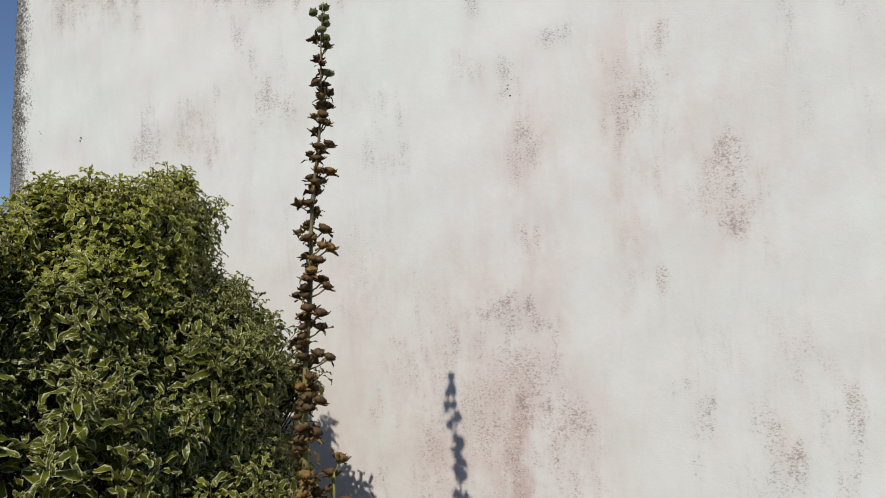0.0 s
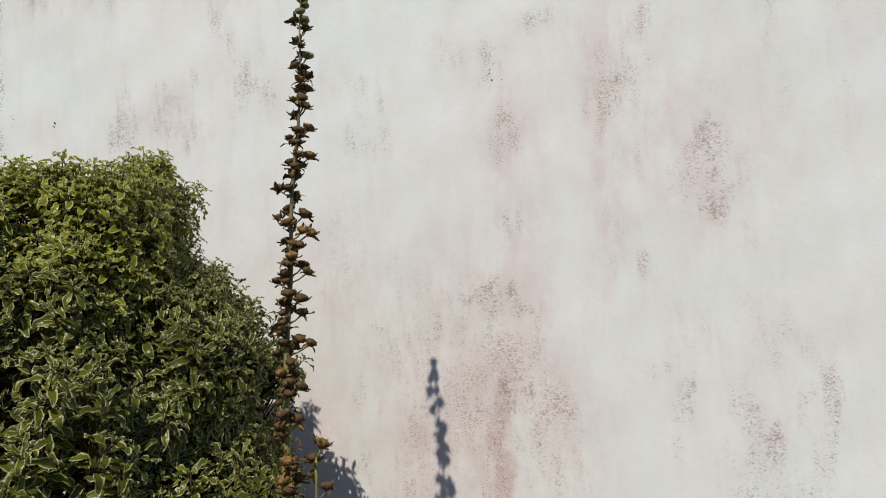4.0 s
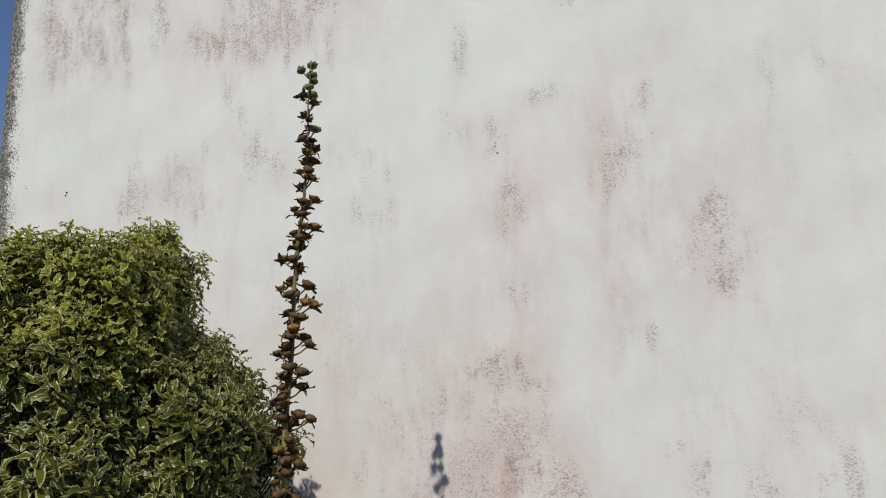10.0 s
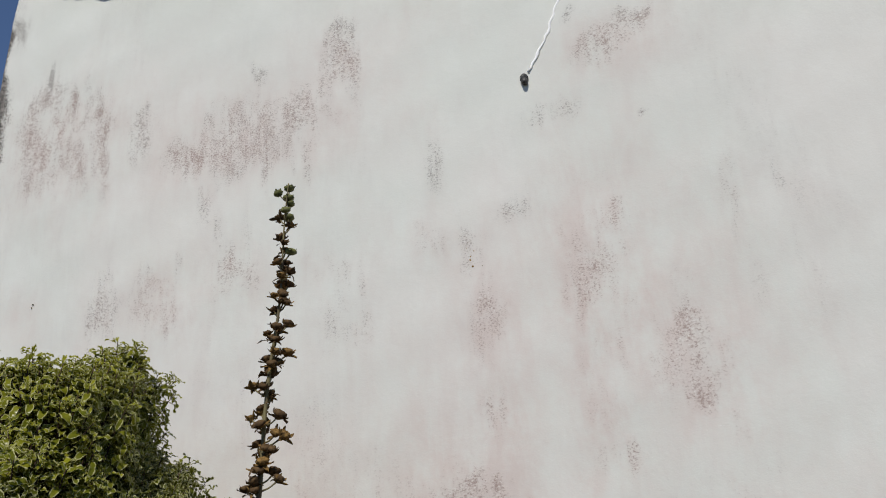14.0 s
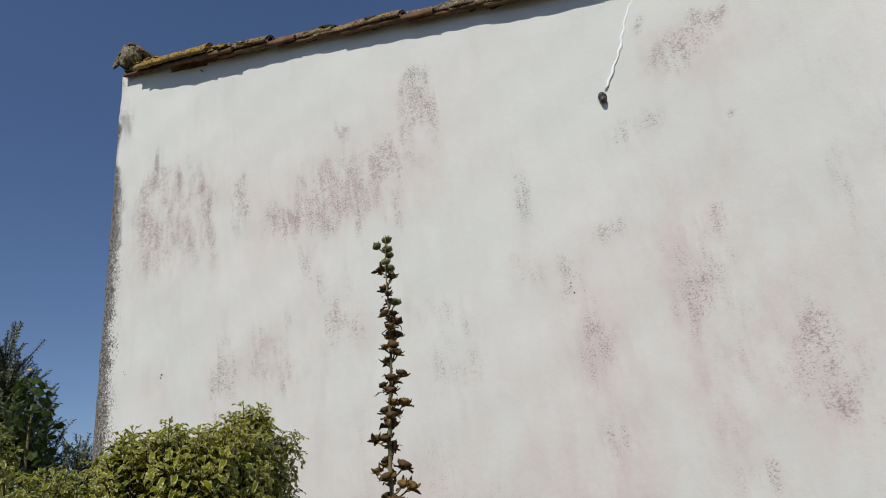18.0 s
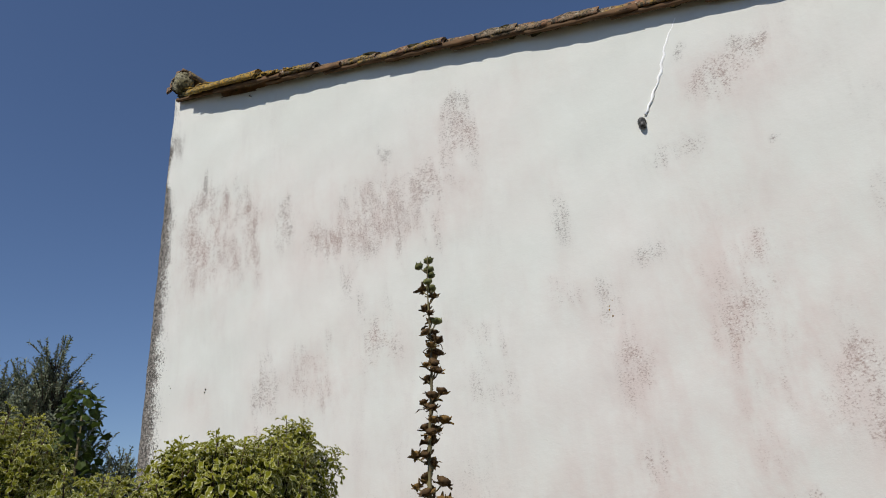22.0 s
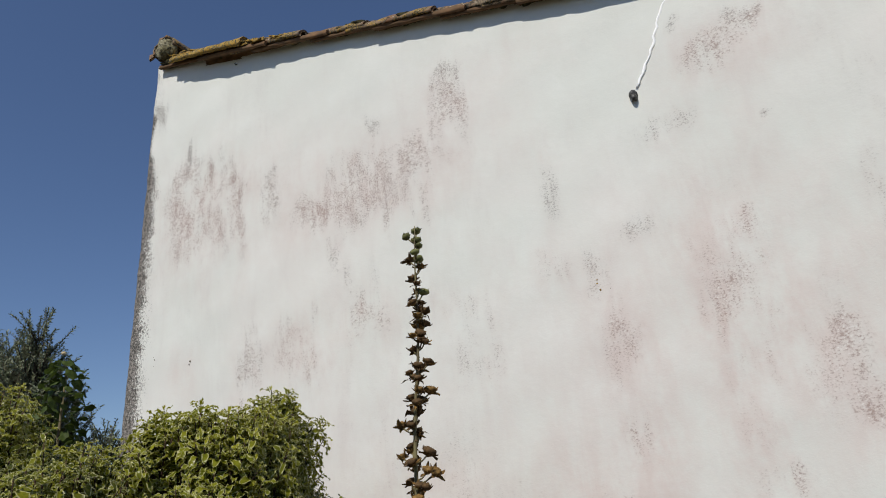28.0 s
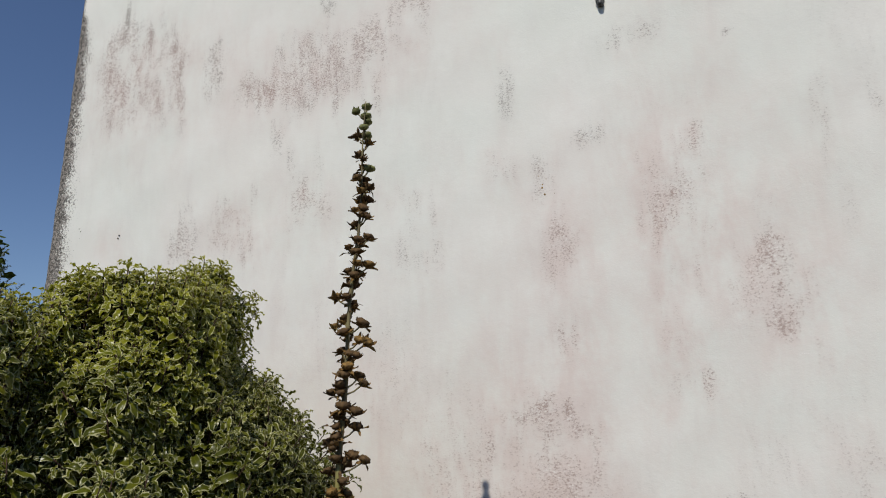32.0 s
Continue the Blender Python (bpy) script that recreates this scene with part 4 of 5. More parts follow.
def big_mesh(name, V, F, material, UV=None):
    """Fast mesh from arrays of equal faces."""
    me = bpy.data.meshes.new(name)
    k = F.shape[1]
    me.vertices.add(len(V))
    me.vertices.foreach_set("co", V.astype(np.float32).ravel())
    me.loops.add(F.size)
    me.loops.foreach_set("vertex_index", F.astype(np.int32).ravel())
    me.polygons.add(len(F))
    me.polygons.foreach_set("loop_start", np.arange(0, F.size, k, dtype=np.int32))
    me.polygons.foreach_set("use_smooth", [True] * len(F))
    me.update(calc_edges=True)
    if UV is not None:
        me.uv_layers.new(name="leaf").data.foreach_set("uv", UV[F.ravel()].astype(np.float32).ravel())
    me.materials.append(material)
    return me


def aim(p, d, roll, size):
    q = Vector(d).normalized().to_track_quat("Z", "Y")
    return Matrix.Translation(p) @ q.to_matrix().to_4x4() @ Matrix.Rotation(roll, 4, "Z") @ Matrix.Scale(size, 4)


# ---- the variegated shrub ----
SHRUB_AT = Vector((-1.45, 1.3, 0))
shrub = thing("shrub", "dense variegated pittosporum shrub with cream-edged wavy leaves", "shrub", SHRUB_AT)
# clumps: centre, half-axes, and how many shoots on the whole skin
CLUMPS = [
    ((-1.335, 1.46, 1.50), (0.165, 0.170, 0.32), 420),  # crown towards the wall
    ((-1.19, 1.18, 1.46), (0.165, 0.165, 0.32), 360),   # crown towards the path
    ((-1.38, 1.34, 1.18), (0.44, 0.46, 0.40), 900),     # body
    ((-1.00, 1.245, 1.292), (0.134, 0.150, 0.222), 300),   # shoulder by the stalk
    ((-1.36, 0.90, 1.36), (0.205, 0.21, 0.36), 420),    # hump towards the path
    ((-1.17, 0.98, 0.98), (0.29, 0.29, 0.44), 520),     # low front
    ((-0.90, 1.165, 1.008), (0.130, 0.145, 0.19), 240),    # low skirt by the stalk
    ((-2.04, 1.16, 1.60), (0.17, 0.20, 0.42), 420),     # far hump
    ((-1.72, 1.15, 1.32), (0.27, 0.27, 0.37), 460),     # between the humps
    ((-1.75, 1.25, 0.80), (0.42, 0.40, 0.42), 420),     # skirt
]
POWER = 3.2
rng = random.Random(77)


def inside(p, c, r):
    return sum(abs((p[i] - c[i]) / r[i]) ** POWER for i in range(3))


def clump_points(c, r, count, shell):
    out = []
    for _ in range(count):
        d = Vector((rng.gauss(0, 1), rng.gauss(0, 1), rng.gauss(0, 1))).normalized()
        k = sum(abs(d[i] / r[i]) ** POWER for i in range(3)) ** (-1 / POWER)
        p = Vector(c) + d * k * shell
        g = Vector([math.copysign(abs((p[i] - c[i]) / r[i]) ** (POWER - 1), p[i] - c[i]) / r[i] for i in range(3)]).normalized()
        out.append((p, g))
    return out


SHOOTS = [shoot(100 + k, 18, 0.110, 0.044, 0.0138, 10) for k in range(6)]
SIMPLE = [shoot(100 + k, 18, 0.110, 0.044, 0.0138, 9, (-1, 0, 1)) for k in range(6)]
near, rest = [], []
for c, r, total in CLUMPS:
    for shell, share in ((1.0, 1.5), (0.84, 0.9), (0.62, 0.3)):
        for p, g in clump_points(c, r, int(total * share), shell):
            if any(inside(p, c2, r2) < 0.55 for c2, r2, _ in CLUMPS if c2 != c) or p.z < 0.25 or g.z < -0.75:
                continue
            if shell == 1.0 and p.z < 1.5 and noise.noise(p * 8 + Vector((4, 0, 0))) < -0.08:
                continue
            p = p + g * (0.046 * noise.noise(p * 6) + 0.028 * noise.noise(p * 17) - 0.028) - Vector((0, 0, 0.035))
            d = g * (0.40 if p.z > 1.42 else 0.75) + Vector((rng.uniform(-0.35, 0.35), rng.uniform(-0.35, 0.35), 0.9 + rng.uniform(-0.25, 0.25)))
            size = rng.uniform(0.78, 1.12) * (0.95 if p.z > 1.5 else 1.10)
            toward = g.dot(Vector((0.6, -0.7, 0.35)))
            (near if shell == 1.0 and toward > 0.2 else rest).append((rng.randrange(6), aim(p, d, rng.uniform(0, 6.28), size)))
# leading shoots that stand over the crown
for k in range(85):
    s, side = rng.random(), rng.uniform(-1, 1)
    p = Vector((-1.16 - 0.15 * s + 0.125 * side, 1.13 + 0.34 * s + 0.045 * side, 1.705 + 0.055 * s + rng.uniform(-0.04, 0.045) * (1 if k % 3 else 0.4)))
    near.append((rng.randrange(6), aim(p, (rng.uniform(-0.2, 0.2) + 0.15 * side, rng.uniform(-0.25, 0.25), 1), rng.uniform(0, 6), rng.uniform(0.80, 1.06))))
for k in range(12):
    p = Vector((-1.20 + rng.uniform(-0.05, 0.04), 1.49 + rng.uniform(-0.06, 0.05), 1.80 + rng.uniform(-0.025, 0.025)))
    near.append((rng.randrange(6), aim(p, (rng.uniform(-0.1, 0.3), rng.uniform(-0.2, 0.2), 1), rng.uniform(0, 6), rng.uniform(0.75, 0.98))))
# and the steep side of the crown by the stalk
for k in range(60):
    s = rng.random()
    p = Vector((-1.228 + 0.03 * s + 0.03 * rng.random() ** 3, 1.48 + rng.uniform(-0.10, 0.08), 1.50 + 0.27 * s))
    near.append((rng.randrange(6), aim(p, (0.55 + rng.uniform(-0.3, 0.3), rng.uniform(-0.3, 0.3), 0.8), rng.uniform(0, 6), rng.uniform(0.72, 0.98))))
# the shoots on the side of the path are parts of their own, the rest of the mass is joined
near.sort(key=lambda e: -(0.65 * e[1].translation.x - 0.75 * e[1].translation.y) + (5 if e[1].translation.z < 1.05 else 0))
near, extra = near[:295], near[295:]
rest += extra
S_INV = Matrix.Translation(-SHRUB_AT)
SHOOT_MESH = [[big_mesh("leafy_shoot", V, F, mat, U) for V, U, F in SHOOTS] for mat in (LEAF, YOUNG)]


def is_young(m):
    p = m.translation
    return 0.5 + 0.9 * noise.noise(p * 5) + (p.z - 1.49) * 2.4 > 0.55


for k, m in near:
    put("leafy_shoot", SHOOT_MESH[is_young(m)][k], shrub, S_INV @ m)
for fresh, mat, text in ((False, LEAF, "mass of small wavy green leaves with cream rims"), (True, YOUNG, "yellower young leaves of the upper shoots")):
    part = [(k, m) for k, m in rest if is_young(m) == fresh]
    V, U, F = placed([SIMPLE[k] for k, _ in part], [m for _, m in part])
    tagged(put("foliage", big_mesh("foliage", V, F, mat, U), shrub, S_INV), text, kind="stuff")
# stems of the shoots and the limbs that carry them
pieces = []
for k, m in near + rest:
    a, b = m @ Vector((0, 0, -0.09)), m @ Vector((0, 0, 0.112))
    pieces.append(tube([a, (a + b) / 2, b], [0.0028, 0.0022, 0.001], 4))
v, f = join(pieces)
tagged(put("twig_work", mesh_from("twig_work", v, f, TWIG), shrub, S_INV), kind="stuff")
for c, r, _ in CLUMPS:
    for k in range(5):
        top = Vector(c) + Vector((rng.uniform(-0.6, 0.6) * r[0], rng.uniform(-0.6, 0.6) * r[1], rng.uniform(-0.1, 0.6) * r[2]))
        foot = Vector((SHRUB_AT.x + (c[0] - SHRUB_AT.x) * 0.3 + rng.uniform(-0.08, 0.08), SHRUB_AT.y + (c[1] - SHRUB_AT.y) * 0.3 + rng.uniform(-0.08, 0.08), -0.02))
        mid = foot.lerp(top, 0.5) + Vector((rng.uniform(-0.06, 0.06), rng.uniform(-0.06, 0.06), 0.1))
        v, f = tube([foot, foot.lerp(mid, 0.5), mid, mid.lerp(top, 0.6), top], [0.022, 0.018, 0.013, 0.009, 0.004], 7)
        put("limb", mesh_from("limb", v, f, BARK), shrub, S_INV)

# ---- the dry hollyhock ----
STALK_X = -0.690


def stalk_y(z):
    return 1.241 + 0.18 * (z - 1.52)


def stalk_x(z):
    return STALK_X + 0.004 * math.sin(z * 7.0) + 0.003 * math.sin(z * 17)


hollyhock = thing("hollyhock", "tall dried hollyhock stalk carrying brown seed capsules", "plant", (STALK_X, stalk_y(0), 0))
K_INV = Matrix.Translation((-STALK_X, -stalk_y(0), 0))
zs = [0.0 + 0.05 * k for k in range(45)] + [2.235]
v, f = tube([(stalk_x(z), stalk_y(z), z) for z in zs], [0.0138 - 0.0057 * z for z in zs], 9, 0.10, random.Random(3))
put("stem", mesh_from("stem", v, f, STEM), hollyhock, K_INV, "yellow-green drying stem darkening upwards")


def capsule_mesh(seed, material, size, ribs):
    """A flattened seed head, ribbed like a wheel of cheese, with a dimple on top (+z)."""
    rng = random.Random(seed)
    bm = bmesh.new()
    segs, prof = 18, [(0.10, -0.52), (0.60, -0.46), (0.95, -0.16), (1.0, 0.10), (0.84, 0.36), (0.50, 0.50), (0.20, 0.40), (0.05, 0.46)]
    squash = rng.uniform(0.82, 1.0)
    rings = []
    for i, (r, z) in enumerate(prof):
        ring = []
        for k in range(segs):
            a = 2 * math.pi * k / segs
            rr = size * r * (1 + (ribs if k % 2 else -ribs) * (1 if 1 < i < 7 else 0)) * rng.uniform(0.88, 1.12)
            ring.append(bm.verts.new((rr * math.cos(a), rr * squash * math.sin(a), size * 1.1 * z * rng.uniform(0.88, 1.12))))
        rings.append(ring)
    for a, b in zip(rings, rings[1:]):
        for k in range(segs):
            bm.faces.new((a[k], a[(k + 1) % segs], b[(k + 1) % segs], b[k]))
    bm.faces.new(rings[0][::-1])
    bm.faces.new(rings[-1])
    return bm_mesh("capsule", bm, material)


def calyx_mesh(seed, material, size, turned):
    """The withered calyx round a capsule: broad crumpled lobes, some clasping it, some curled out and down."""
    rng = random.Random(seed)
    bm = bmesh.new()
    lobes = rng.choice((6, 7))
    foot = bm.verts.new((0, 0, -0.68 * size))
    for k in range(lobes):
        a = 2 * math.pi * (k + rng.uniform(-0.25, 0.25)) / lobes
        lean = rng.uniform(-0.9, 0.5) if rng.random() < turned else rng.uniform(0.6, 1.4)
        wide, reach = rng.uniform(0.75, 1.15) * math.pi / lobes, rng.uniform(0.60, 1.12)
        r, z, rows = 0.18, -0.62, []
        for i, share in enumerate((1.0, 1.0, 0.6, 0.08)):
            rows.append([bm.verts.new((size * (r + rng.uniform(-0.08, 0.08)) * math.cos(a + e * wide * share * (1.25 if i == 0 else 1)), size * (r + rng.uniform(-0.08, 0.08)) * math.sin(a + e * wide * share), size * (z + 0.16 * abs(e) + rng.uniform(-0.09, 0.09)))) for e in (-1, 0, 1)])
            ang = -0.1 + (lean + 0.1) * (i + 1) / 3
            r, z = r + 0.42 * reach * math.cos(ang), z + 0.50 * reach * math.sin(ang) + (0.16 if i == 0 else 0.0)
        for e in range(2):
            bm.faces.new((foot, rows[0][e], rows[0][e + 1]))
        for p, q in zip(rows, rows[1:]):
            for e in range(2):
                bm.faces.new((p[e], p[e + 1], q[e + 1], q[e]))
    return bm_mesh("calyx", bm, material)


BROWN = [(capsule_mesh(200 + k, HUSK if k % 3 == 0 else DARKHUSK, 0.0104, 0.17), calyx_mesh(250 + k, DARKHUSK if k % 3 == 1 else HUSK, 0.0150, 0.45)) for k in range(6)]
DARK = [(capsule_mesh(300 + k, DARKHUSK, 0.0102, 0.16), calyx_mesh(350 + k, HUSK if k == 2 else DARKHUSK, 0.0148, 0.42)) for k in range(5)]
GREEN = [(capsule_mesh(400 + k, GREENHUSK, 0.0118, 0.03), calyx_mesh(450 + k, GREENHUSK, 0.0110, 0.0)) for k in range(3)]
# heights over 1 m and sideways offsets from the stem, in centimetres
GREENS = [(122.2, 0.3), (117.9, 1.0), (114.2, 0.9), (121.0, -2.3), (119.5, 0.3), (116.1, 0.2), (105.4, 1.8)]
BROWNS = [(109.5, -0.8), (108.0, 0.3), (103.4, -1.1), (101.5, 0.3), (100.6, 2.0), (95.4, -1.2), (95.6, 0.7), (88.4, 2.6), (87.2, 0.7), (86.6, -2.1), (85.4, -0.3), (82.1, 3.6), (80.1, 1.3), (75.5, -3.4), (75.7, -0.8), (73.6, 0.6), (69.3, -3.1), (69.9, -1.1), (66.1, 2.6), (65.5, 4.6), (61.2, 0.3), (55.8, -3.1), (52.1, 2.8), (46.4, -1.1), (43.4, 3.0), (42.6, 5.5), (36.2, 2.0), (34.2, 3.3), (30.5, -2.1), (28.0, 2.1), (24.0, -2.0), (21.4, 0.0)]
DARKS = [(114.7, -1.5), (112.2, 1.5), (98.1, 0.1), (97.5, 2.0), (93.5, 1.8), (91.9, -1.2), (81.0, -1.1), (78.1, 0.3), (69.5, 3.3), (63.8, -1.5), (63.2, 2.1), (58.5, 2.9), (57.3, 4.0), (55.9, -1.0), (52.5, 0.4), (49.1, 0.3), (48.8, 3.1), (45.8, -2.9), (40.6, -2.4), (40.1, -0.5), (36.8, 0.4), (26.7, -0.3)]
rng = random.Random(12)
LOWER_B = [(16.5 - 4.2 * k, 2.4 * (-1) ** k) for k in range(4)]


def hang(meshes, cm, side, parent, inv, sx, sy, bend=0.0):
    """A capsule on its own short stalk."""
    z = 1.0 + cm / 100
    cx, cy = sx(z), sy(z)
    deep = rng.choice((-1, 1)) * (0.022 - 0.004 * abs(side)) * rng.uniform(0.6, 1.1) if abs(side) < 3 else rng.uniform(-0.008, 0.008)
    p = Vector((STALK_X + side / 100 + (cx - STALK_X) * bend - 0.45 * deep, cy + deep, z + 0.3 * deep))
    root = Vector((cx, cy, z - 0.018 - 0.12 * abs(side) / 100))
    out = p - Vector((cx, cy, z))
    face = Vector((out.x * 16 + rng.uniform(-0.3, 0.3), out.y * 14 + rng.uniform(-0.35, 0.3), 0.95 + rng.uniform(-0.3, 0.3)))
    body, cup = rng.choice(meshes)
    pod = put("capsule", body, parent, inv @ aim(p, face, rng.uniform(0, 6), rng.uniform(0.80, 1.22) * (1.08 - 0.10 * min(1, max(0, (z - 1.4) / 0.8)))))
    put("calyx", cup, pod)
    end = p - face.normalized() * 0.006
    v, f = tube([root, root.lerp(end, 0.5) + Vector((0, 0, -0.003)), end], [0.0021, 0.0017, 0.0019], 6)
    put("pedicel", mesh_from("pedicel", v, f, STEM), parent, inv)


for cm, side in GREENS:
    hang(GREEN, cm, side, hollyhock, K_INV, stalk_x, stalk_y, 1)
for cm, side in BROWNS + LOWER_B:
    hang(BROWN, cm, side, hollyhock, K_INV, stalk_x, stalk_y, 1)
for cm, side in DARKS:
    hang(DARK, cm, side, hollyhock, K_INV, stalk_x, stalk_y, 1)
for k in range(42):
    hang(DARK if k % 3 == 1 else BROWN, 14 + 1.98 * k + 0.030 * max(0, k - 22) ** 2, rng.uniform(-1.5, 1.5) * (1 if k < 28 else 0.7), hollyhock, K_INV, stalk_x, stalk_y, 1)
# shrivelled bracts along the stem
for k, (z, s) in enumerate(((2.045, -1), (1.795, 1), (1.735, 1), (1.62, -1), (1.505, 1), (1.40, -1), (1.30, 1))):
    V, U, F = leaf_blade(0.026, 0.011, 0.0015, 0.5, 900 + k)
    put("bract", mesh_from("bract", V, F, DARKHUSK, True, U), hollyhock, K_INV @ Matrix.Translation((stalk_x(z), stalk_y(z), z)) @ Matrix.Rotation(0.2 if s > 0 else math.pi - 0.3, 4, "Z") @ Matrix.Rotation(-0.35, 4, "Y"))

BITS = [mesh_from("husk_scrap", V, F, DARKHUSK, True, U) for V, U, F in (leaf_blade(0.016, 0.009, 0.0025, 0.9, 950 + k, 5) for k in range(4))]
for k in range(34):
    z = 1.12 + 1.02 * k / 45 + rng.uniform(-0.01, 0.01)
    a = rng.uniform(0, 6.28)
    r = rng.uniform(0.004, 0.022)
    put("husk_scrap", rng.choice(BITS), hollyhock, K_INV @ Matrix.Translation((stalk_x(z) + r * math.cos(a), stalk_y(z) + r * math.sin(a), z)) @ Matrix.Rotation(a, 4, "Z") @ Matrix.Rotation(rng.uniform(-1.2, 0.6), 4, "Y") @ Matrix.Scale(rng.uniform(0.7, 1.3), 4))

# a shorter stalk of the same plant
side_stalk = thing("hollyhock", "short dried hollyhock side stalk with brown seed capsules", "plant", (-0.62, 1.16, 0))
M_INV = Matrix.Translation((0.62, -1.16, 0))
sx2 = lambda z: -0.62 + 0.008 * math.sin(z * 5)
sy2 = lambda z: 1.16 + 0.02 * z
zs = [0.08 * k for k in range(15)] + [1.21]
v, f = tube([(sx2(z), sy2(z), z) for z in zs], [0.006 - 0.0028 * z for z in zs], 7)
put("stem", mesh_from("stem", v, f, STEM), side_stalk, M_INV)
for cm, side, bank in ((23.6, 8.4, BROWN), (20.6, 6.2, DARK), (17.6, 5.6, BROWN), (15.5, 8.8, DARK), (11.5, 6.6, BROWN), (7.0, 8.4, BROWN), (2.0, 5.8, DARK)):
    hang(bank, cm, side, side_stalk, M_INV, sx2, sy2, 0)

# ---- beyond the corner: an olive tree ----
OLIVE_AT = Vector((-5.9, 3.9, 0))
olive = thing("olive_tree", "grey-green olive tree with thin upright twigs against the sky", "tree", OLIVE_AT)
O_INV = Matrix.Translation(-OLIVE_AT)
rng = random.Random(31)
v, f = tube([OLIVE_AT + Vector((0, 0, -0.05)), OLIVE_AT + Vector((0.05, 0, 0.5)), OLIVE_AT + Vector((-0.03, 0.05, 1.0)), OLIVE_AT + Vector((0.02, 0, 1.5))], [0.17, 0.13, 0.12, 0.09], 10, 0.12, rng)
put("trunk", mesh_from("trunk", v, f, BARK), olive, O_INV)
TWIGS = []
for k in range(5):
    VV, UU, FF, n = [], [], [], 0
    r2 = random.Random(600 + k)
    for j in range(34):
        s = (j + 0.5) / 34
        V, U, F = leaf_blade(0.030 * r2.uniform(0.7, 1.15), 0.0125, 0, r2.uniform(0, 0.3), 700 + 50 * k + j, 3, 1.0, 0.6, (-1, 0, 1))
        M = np.array(Matrix.Translation((0.01 * math.sin(s * 6), 0, 0.24 * s)) @ Matrix.Rotation(j * 1.57 + r2.uniform(-0.6, 0.6), 4, "Z") @ Matrix.Rotation(-radians(r2.uniform(20, 65)), 4, "Y"))
        VV.append(V @ M[:3, :3].T + M[:3, 3])
        UU.append(U)
        FF.append(F + n)
        n += len(V)
    TWIGS.append((np.concatenate(VV), np.concatenate(UU), np.concatenate(FF)))
spots = []
MASSES = [((-5.84, 3.45, 2.32), (0.86, 0.72, 0.92), 3000), ((-5.00, 3.32, 2.48), (0.14, 0.18, 0.80), 430), ((-4.72, 3.72, 1.80), (0.18, 0.18, 0.58), 420), ((-6.4, 3.4, 2.4), (0.8, 0.8, 0.75), 220)]
for c, r, count in MASSES:
    for _ in range(count):
        d = Vector((rng.gauss(0, 1), rng.gauss(0, 1), rng.gauss(0, 1))).normalized() * (rng.random() ** 0.4)
        p = Vector((c[0] + d.x * r[0], c[1] + d.y * r[1], c[2] + d.z * r[2] - 0.1))
        spots.append((rng.randrange(5), aim(p, (d.x * 0.7 + rng.uniform(-0.6, 0.6), d.y * 0.7 + rng.uniform(-0.6, 0.6), 0.9), rng.uniform(0, 6), rng.uniform(0.7, 1.1))))
V, U, F = placed([TWIGS[k] for k, _ in spots], [m for _, m in spots])
tagged(put("crown", big_mesh("crown", V, F, OLIVE, U), olive, O_INV), "thin grey-green leaves on upright twigs", kind="stuff")
pieces = [tube([m @ Vector((0, 0, -0.1)), m @ Vector((0.008, 0, 0.10)), m @ Vector((0, 0, 0.24))], [0.004, 0.0026, 0.001], 4) for _, m in spots]
v, f = join(pieces)
tagged(put("twig_work", mesh_from("twig_work", v, f, BARK), olive, O_INV), kind="stuff")
for c, r, count in MASSES:
    for k in range(4):
        a = OLIVE_AT + Vector((0.02, 0, 1.40))
        b = Vector(c) + Vector((rng.uniform(-0.5, 0.5) * r[0], rng.uniform(-0.5, 0.5) * r[1], rng.uniform(0, 0.6) * r[2]))
        v, f = tube([a, a.lerp(b, 0.4) + Vector((0, 0, 0.1)), b], [0.055, 0.03, 0.008], 7)
        put("limb", mesh_from("limb", v, f, BARK), olive, O_INV)

# ---- a broad-leaved climber between the shrub and the tree ----
CL_AT = Vector((-2.80, 1.98, 0))
climber = thing("climbing_plant", "leafy plant with large round green leaves and one faded bloom", "plant", CL_AT)
C_INV = Matrix.Translation(-CL_AT)
rng = random.Random(55)


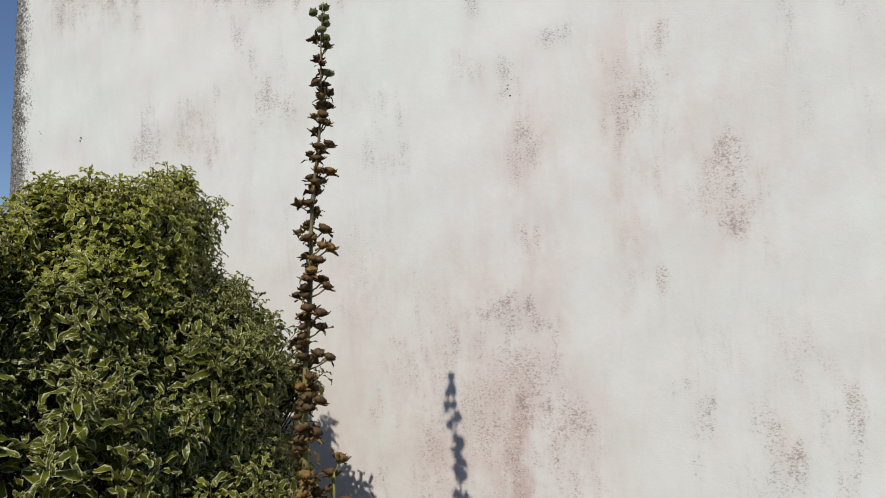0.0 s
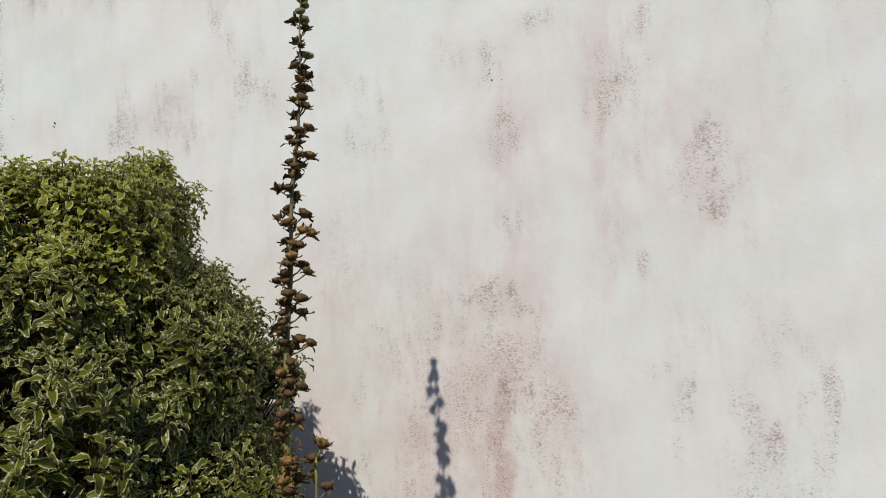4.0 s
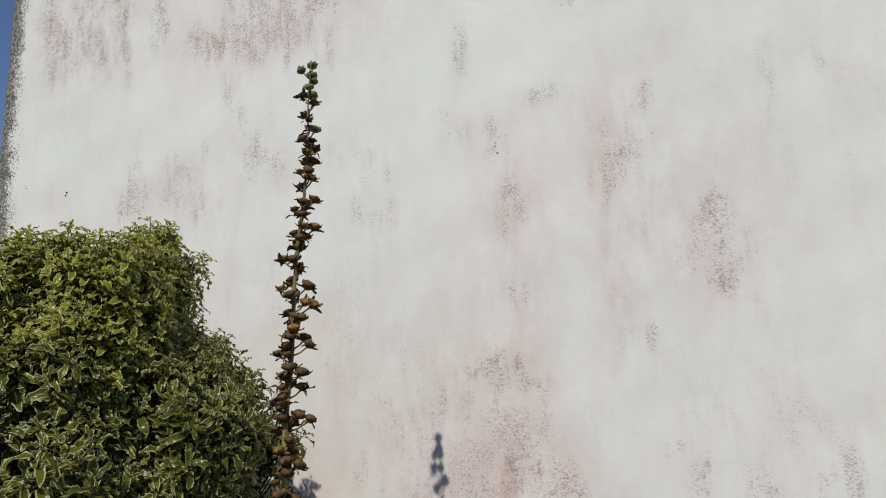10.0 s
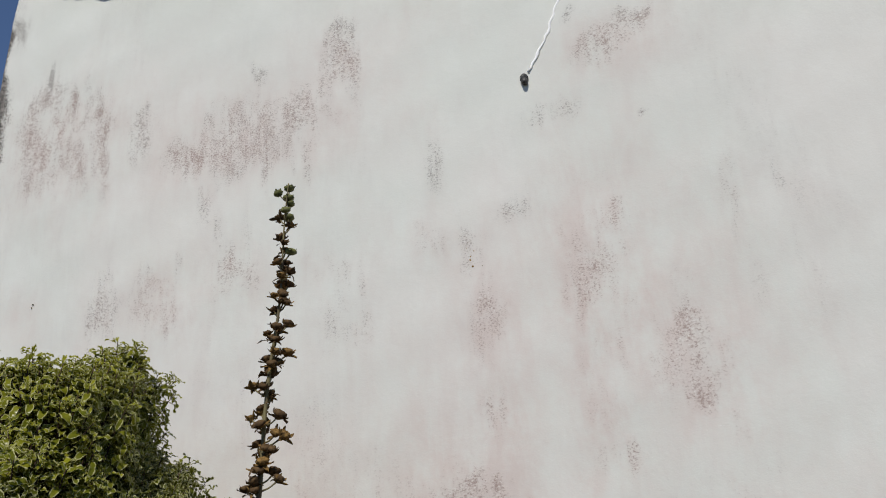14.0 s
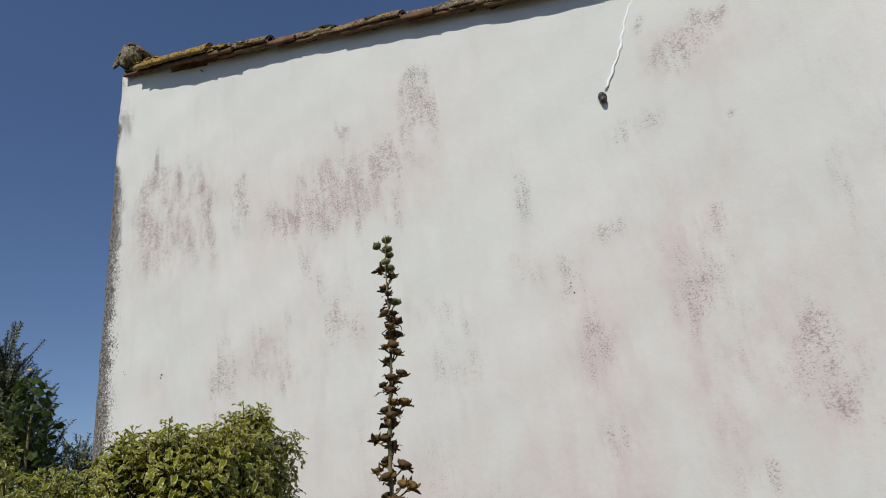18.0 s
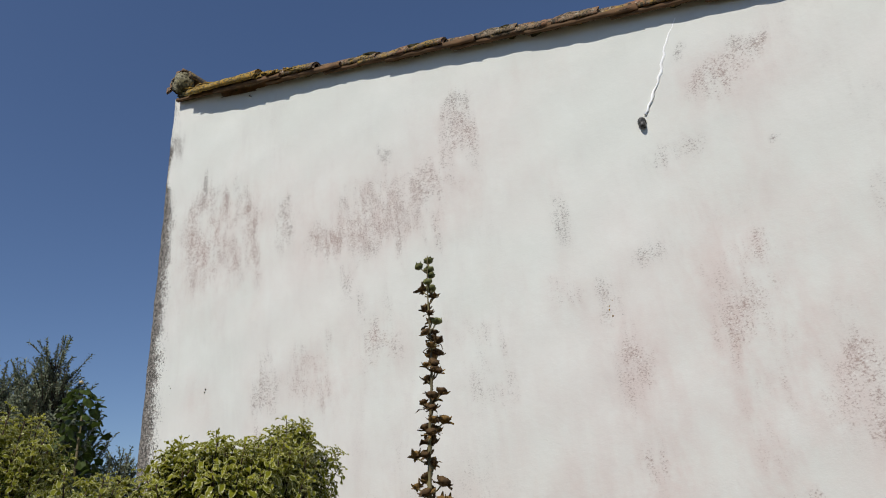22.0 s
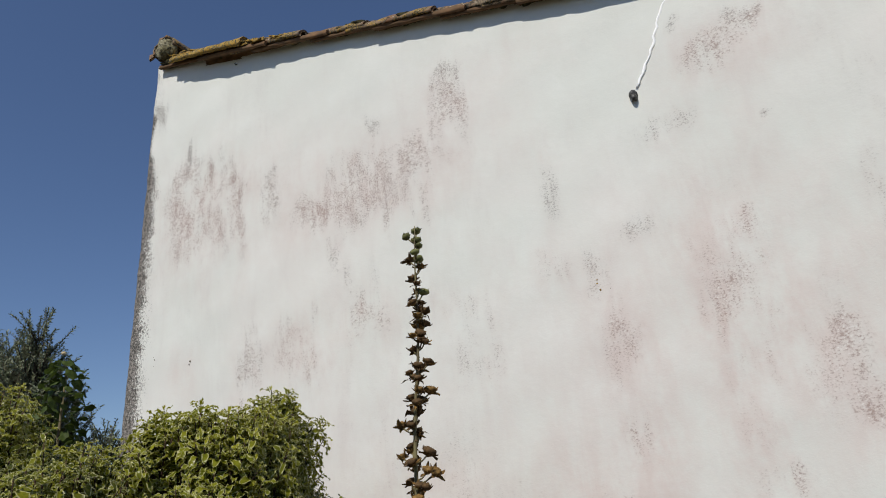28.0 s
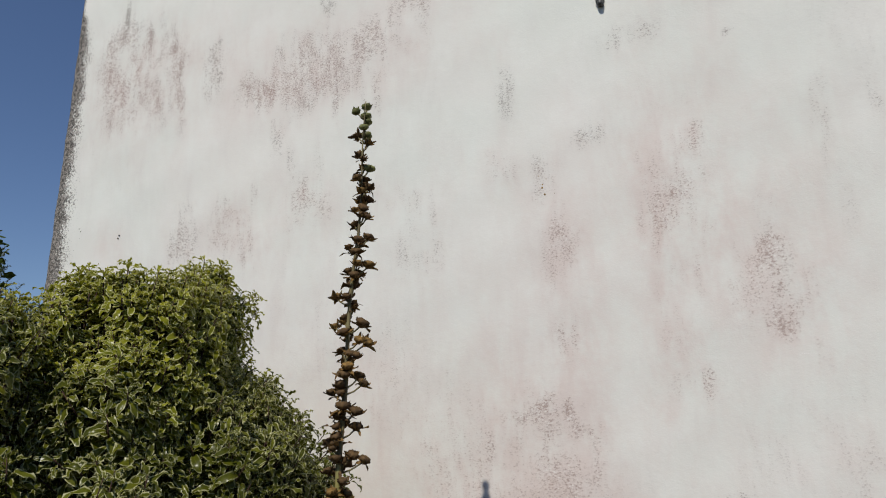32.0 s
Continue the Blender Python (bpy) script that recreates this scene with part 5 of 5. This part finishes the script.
def round_leaf(seed, size):
    r2 = random.Random(seed)
    V, UV, F = [(0, 0, 0)], [(0, 0)], []
    n = 15
    for ring, rr in ((0, 0.55), (1, 1.0)):
        for k in range(n):
            a = -2.6 + 5.2 * k / (n - 1)
            lobe = 1 + 0.10 * math.cos(a * 5) + r2.uniform(-0.04, 0.04)
            V.append((size * (0.35 + 0.62 * rr * lobe * math.cos(a)) - size * 0.35 * (1 - rr), size * 0.62 * rr * lobe * math.sin(a), size * (-0.12 * rr * rr + 0.05 * rr * math.sin(a * 4))))
            UV.append((rr, 0.5))
    for k in range(n - 1):
        F.append((0, 1 + k, 2 + k, 0))
        F.append((1 + k, 1 + n + k, 2 + n + k, 2 + k))
    return V, UV, [tuple(dict.fromkeys(q)) for q in F]


ROUND = []
for k in range(4):
    V, U, F = round_leaf(800 + k, 0.044)
    ROUND.append(mesh_from("leaf", V, F, BROAD, True, U))
v, f = tube([CL_AT + Vector((0, 0, -0.02)), CL_AT + Vector((0.04, -0.02, 0.8)), CL_AT + Vector((0.02, -0.04, 1.6)), CL_AT + Vector((0.09, -0.05, 2.30))], [0.014, 0.012, 0.009, 0.004], 7)
put("stem", mesh_from("stem", v, f, STEM), climber, C_INV)
for k in range(230):
    z = 1.55 + 0.79 * (k / 229)
    w = 0.02 + 0.088 * min(1, (2.40 - z) / 0.2) * rng.uniform(0.3, 1)
    a = k * 2.4
    p = Vector((CL_AT.x + 0.05 + w * math.cos(a), CL_AT.y - 0.04 + w * math.sin(a), z))
    m = Matrix.Translation(p) @ Matrix.Rotation(a, 4, "Z") @ Matrix.Rotation(rng.uniform(-0.9, 0.9), 4, "Z") @ Matrix.Rotation(radians(rng.uniform(-25, 75)), 4, "Y") @ Matrix.Rotation(rng.uniform(-0.8, 0.8), 4, "X") @ Matrix.Scale(rng.uniform(0.45, 1.1), 4)
    put("leaf", rng.choice(ROUND), climber, C_INV @ m)
put("bloom", bm_mesh("bloom", lump((0.009, 0.009, 0.009), 7.0, 2, 0.6), BLOOM), climber, C_INV @ Matrix.Translation((-2.74, 1.93, 2.365)), "small faded cream and orange bloom")

# ---- ground ----
bm = bmesh.new()
bmesh.ops.create_grid(bm, x_segments=60, y_segments=60, size=1)
for q in bm.verts:
    s = 3 + 397 * max(abs(q.co.x), abs(q.co.y)) ** 3
    q.co = Vector((q.co.x * s, q.co.y * s, 0))
    q.co.z = 0.012 * noise.noise(q.co * 0.9) if abs(q.co.x) < 40 and abs(q.co.y) < 40 else 0
tagged(put("ground", bm_mesh("ground", bm, SOIL)), "dark dry garden soil", "ground", kind="structure")
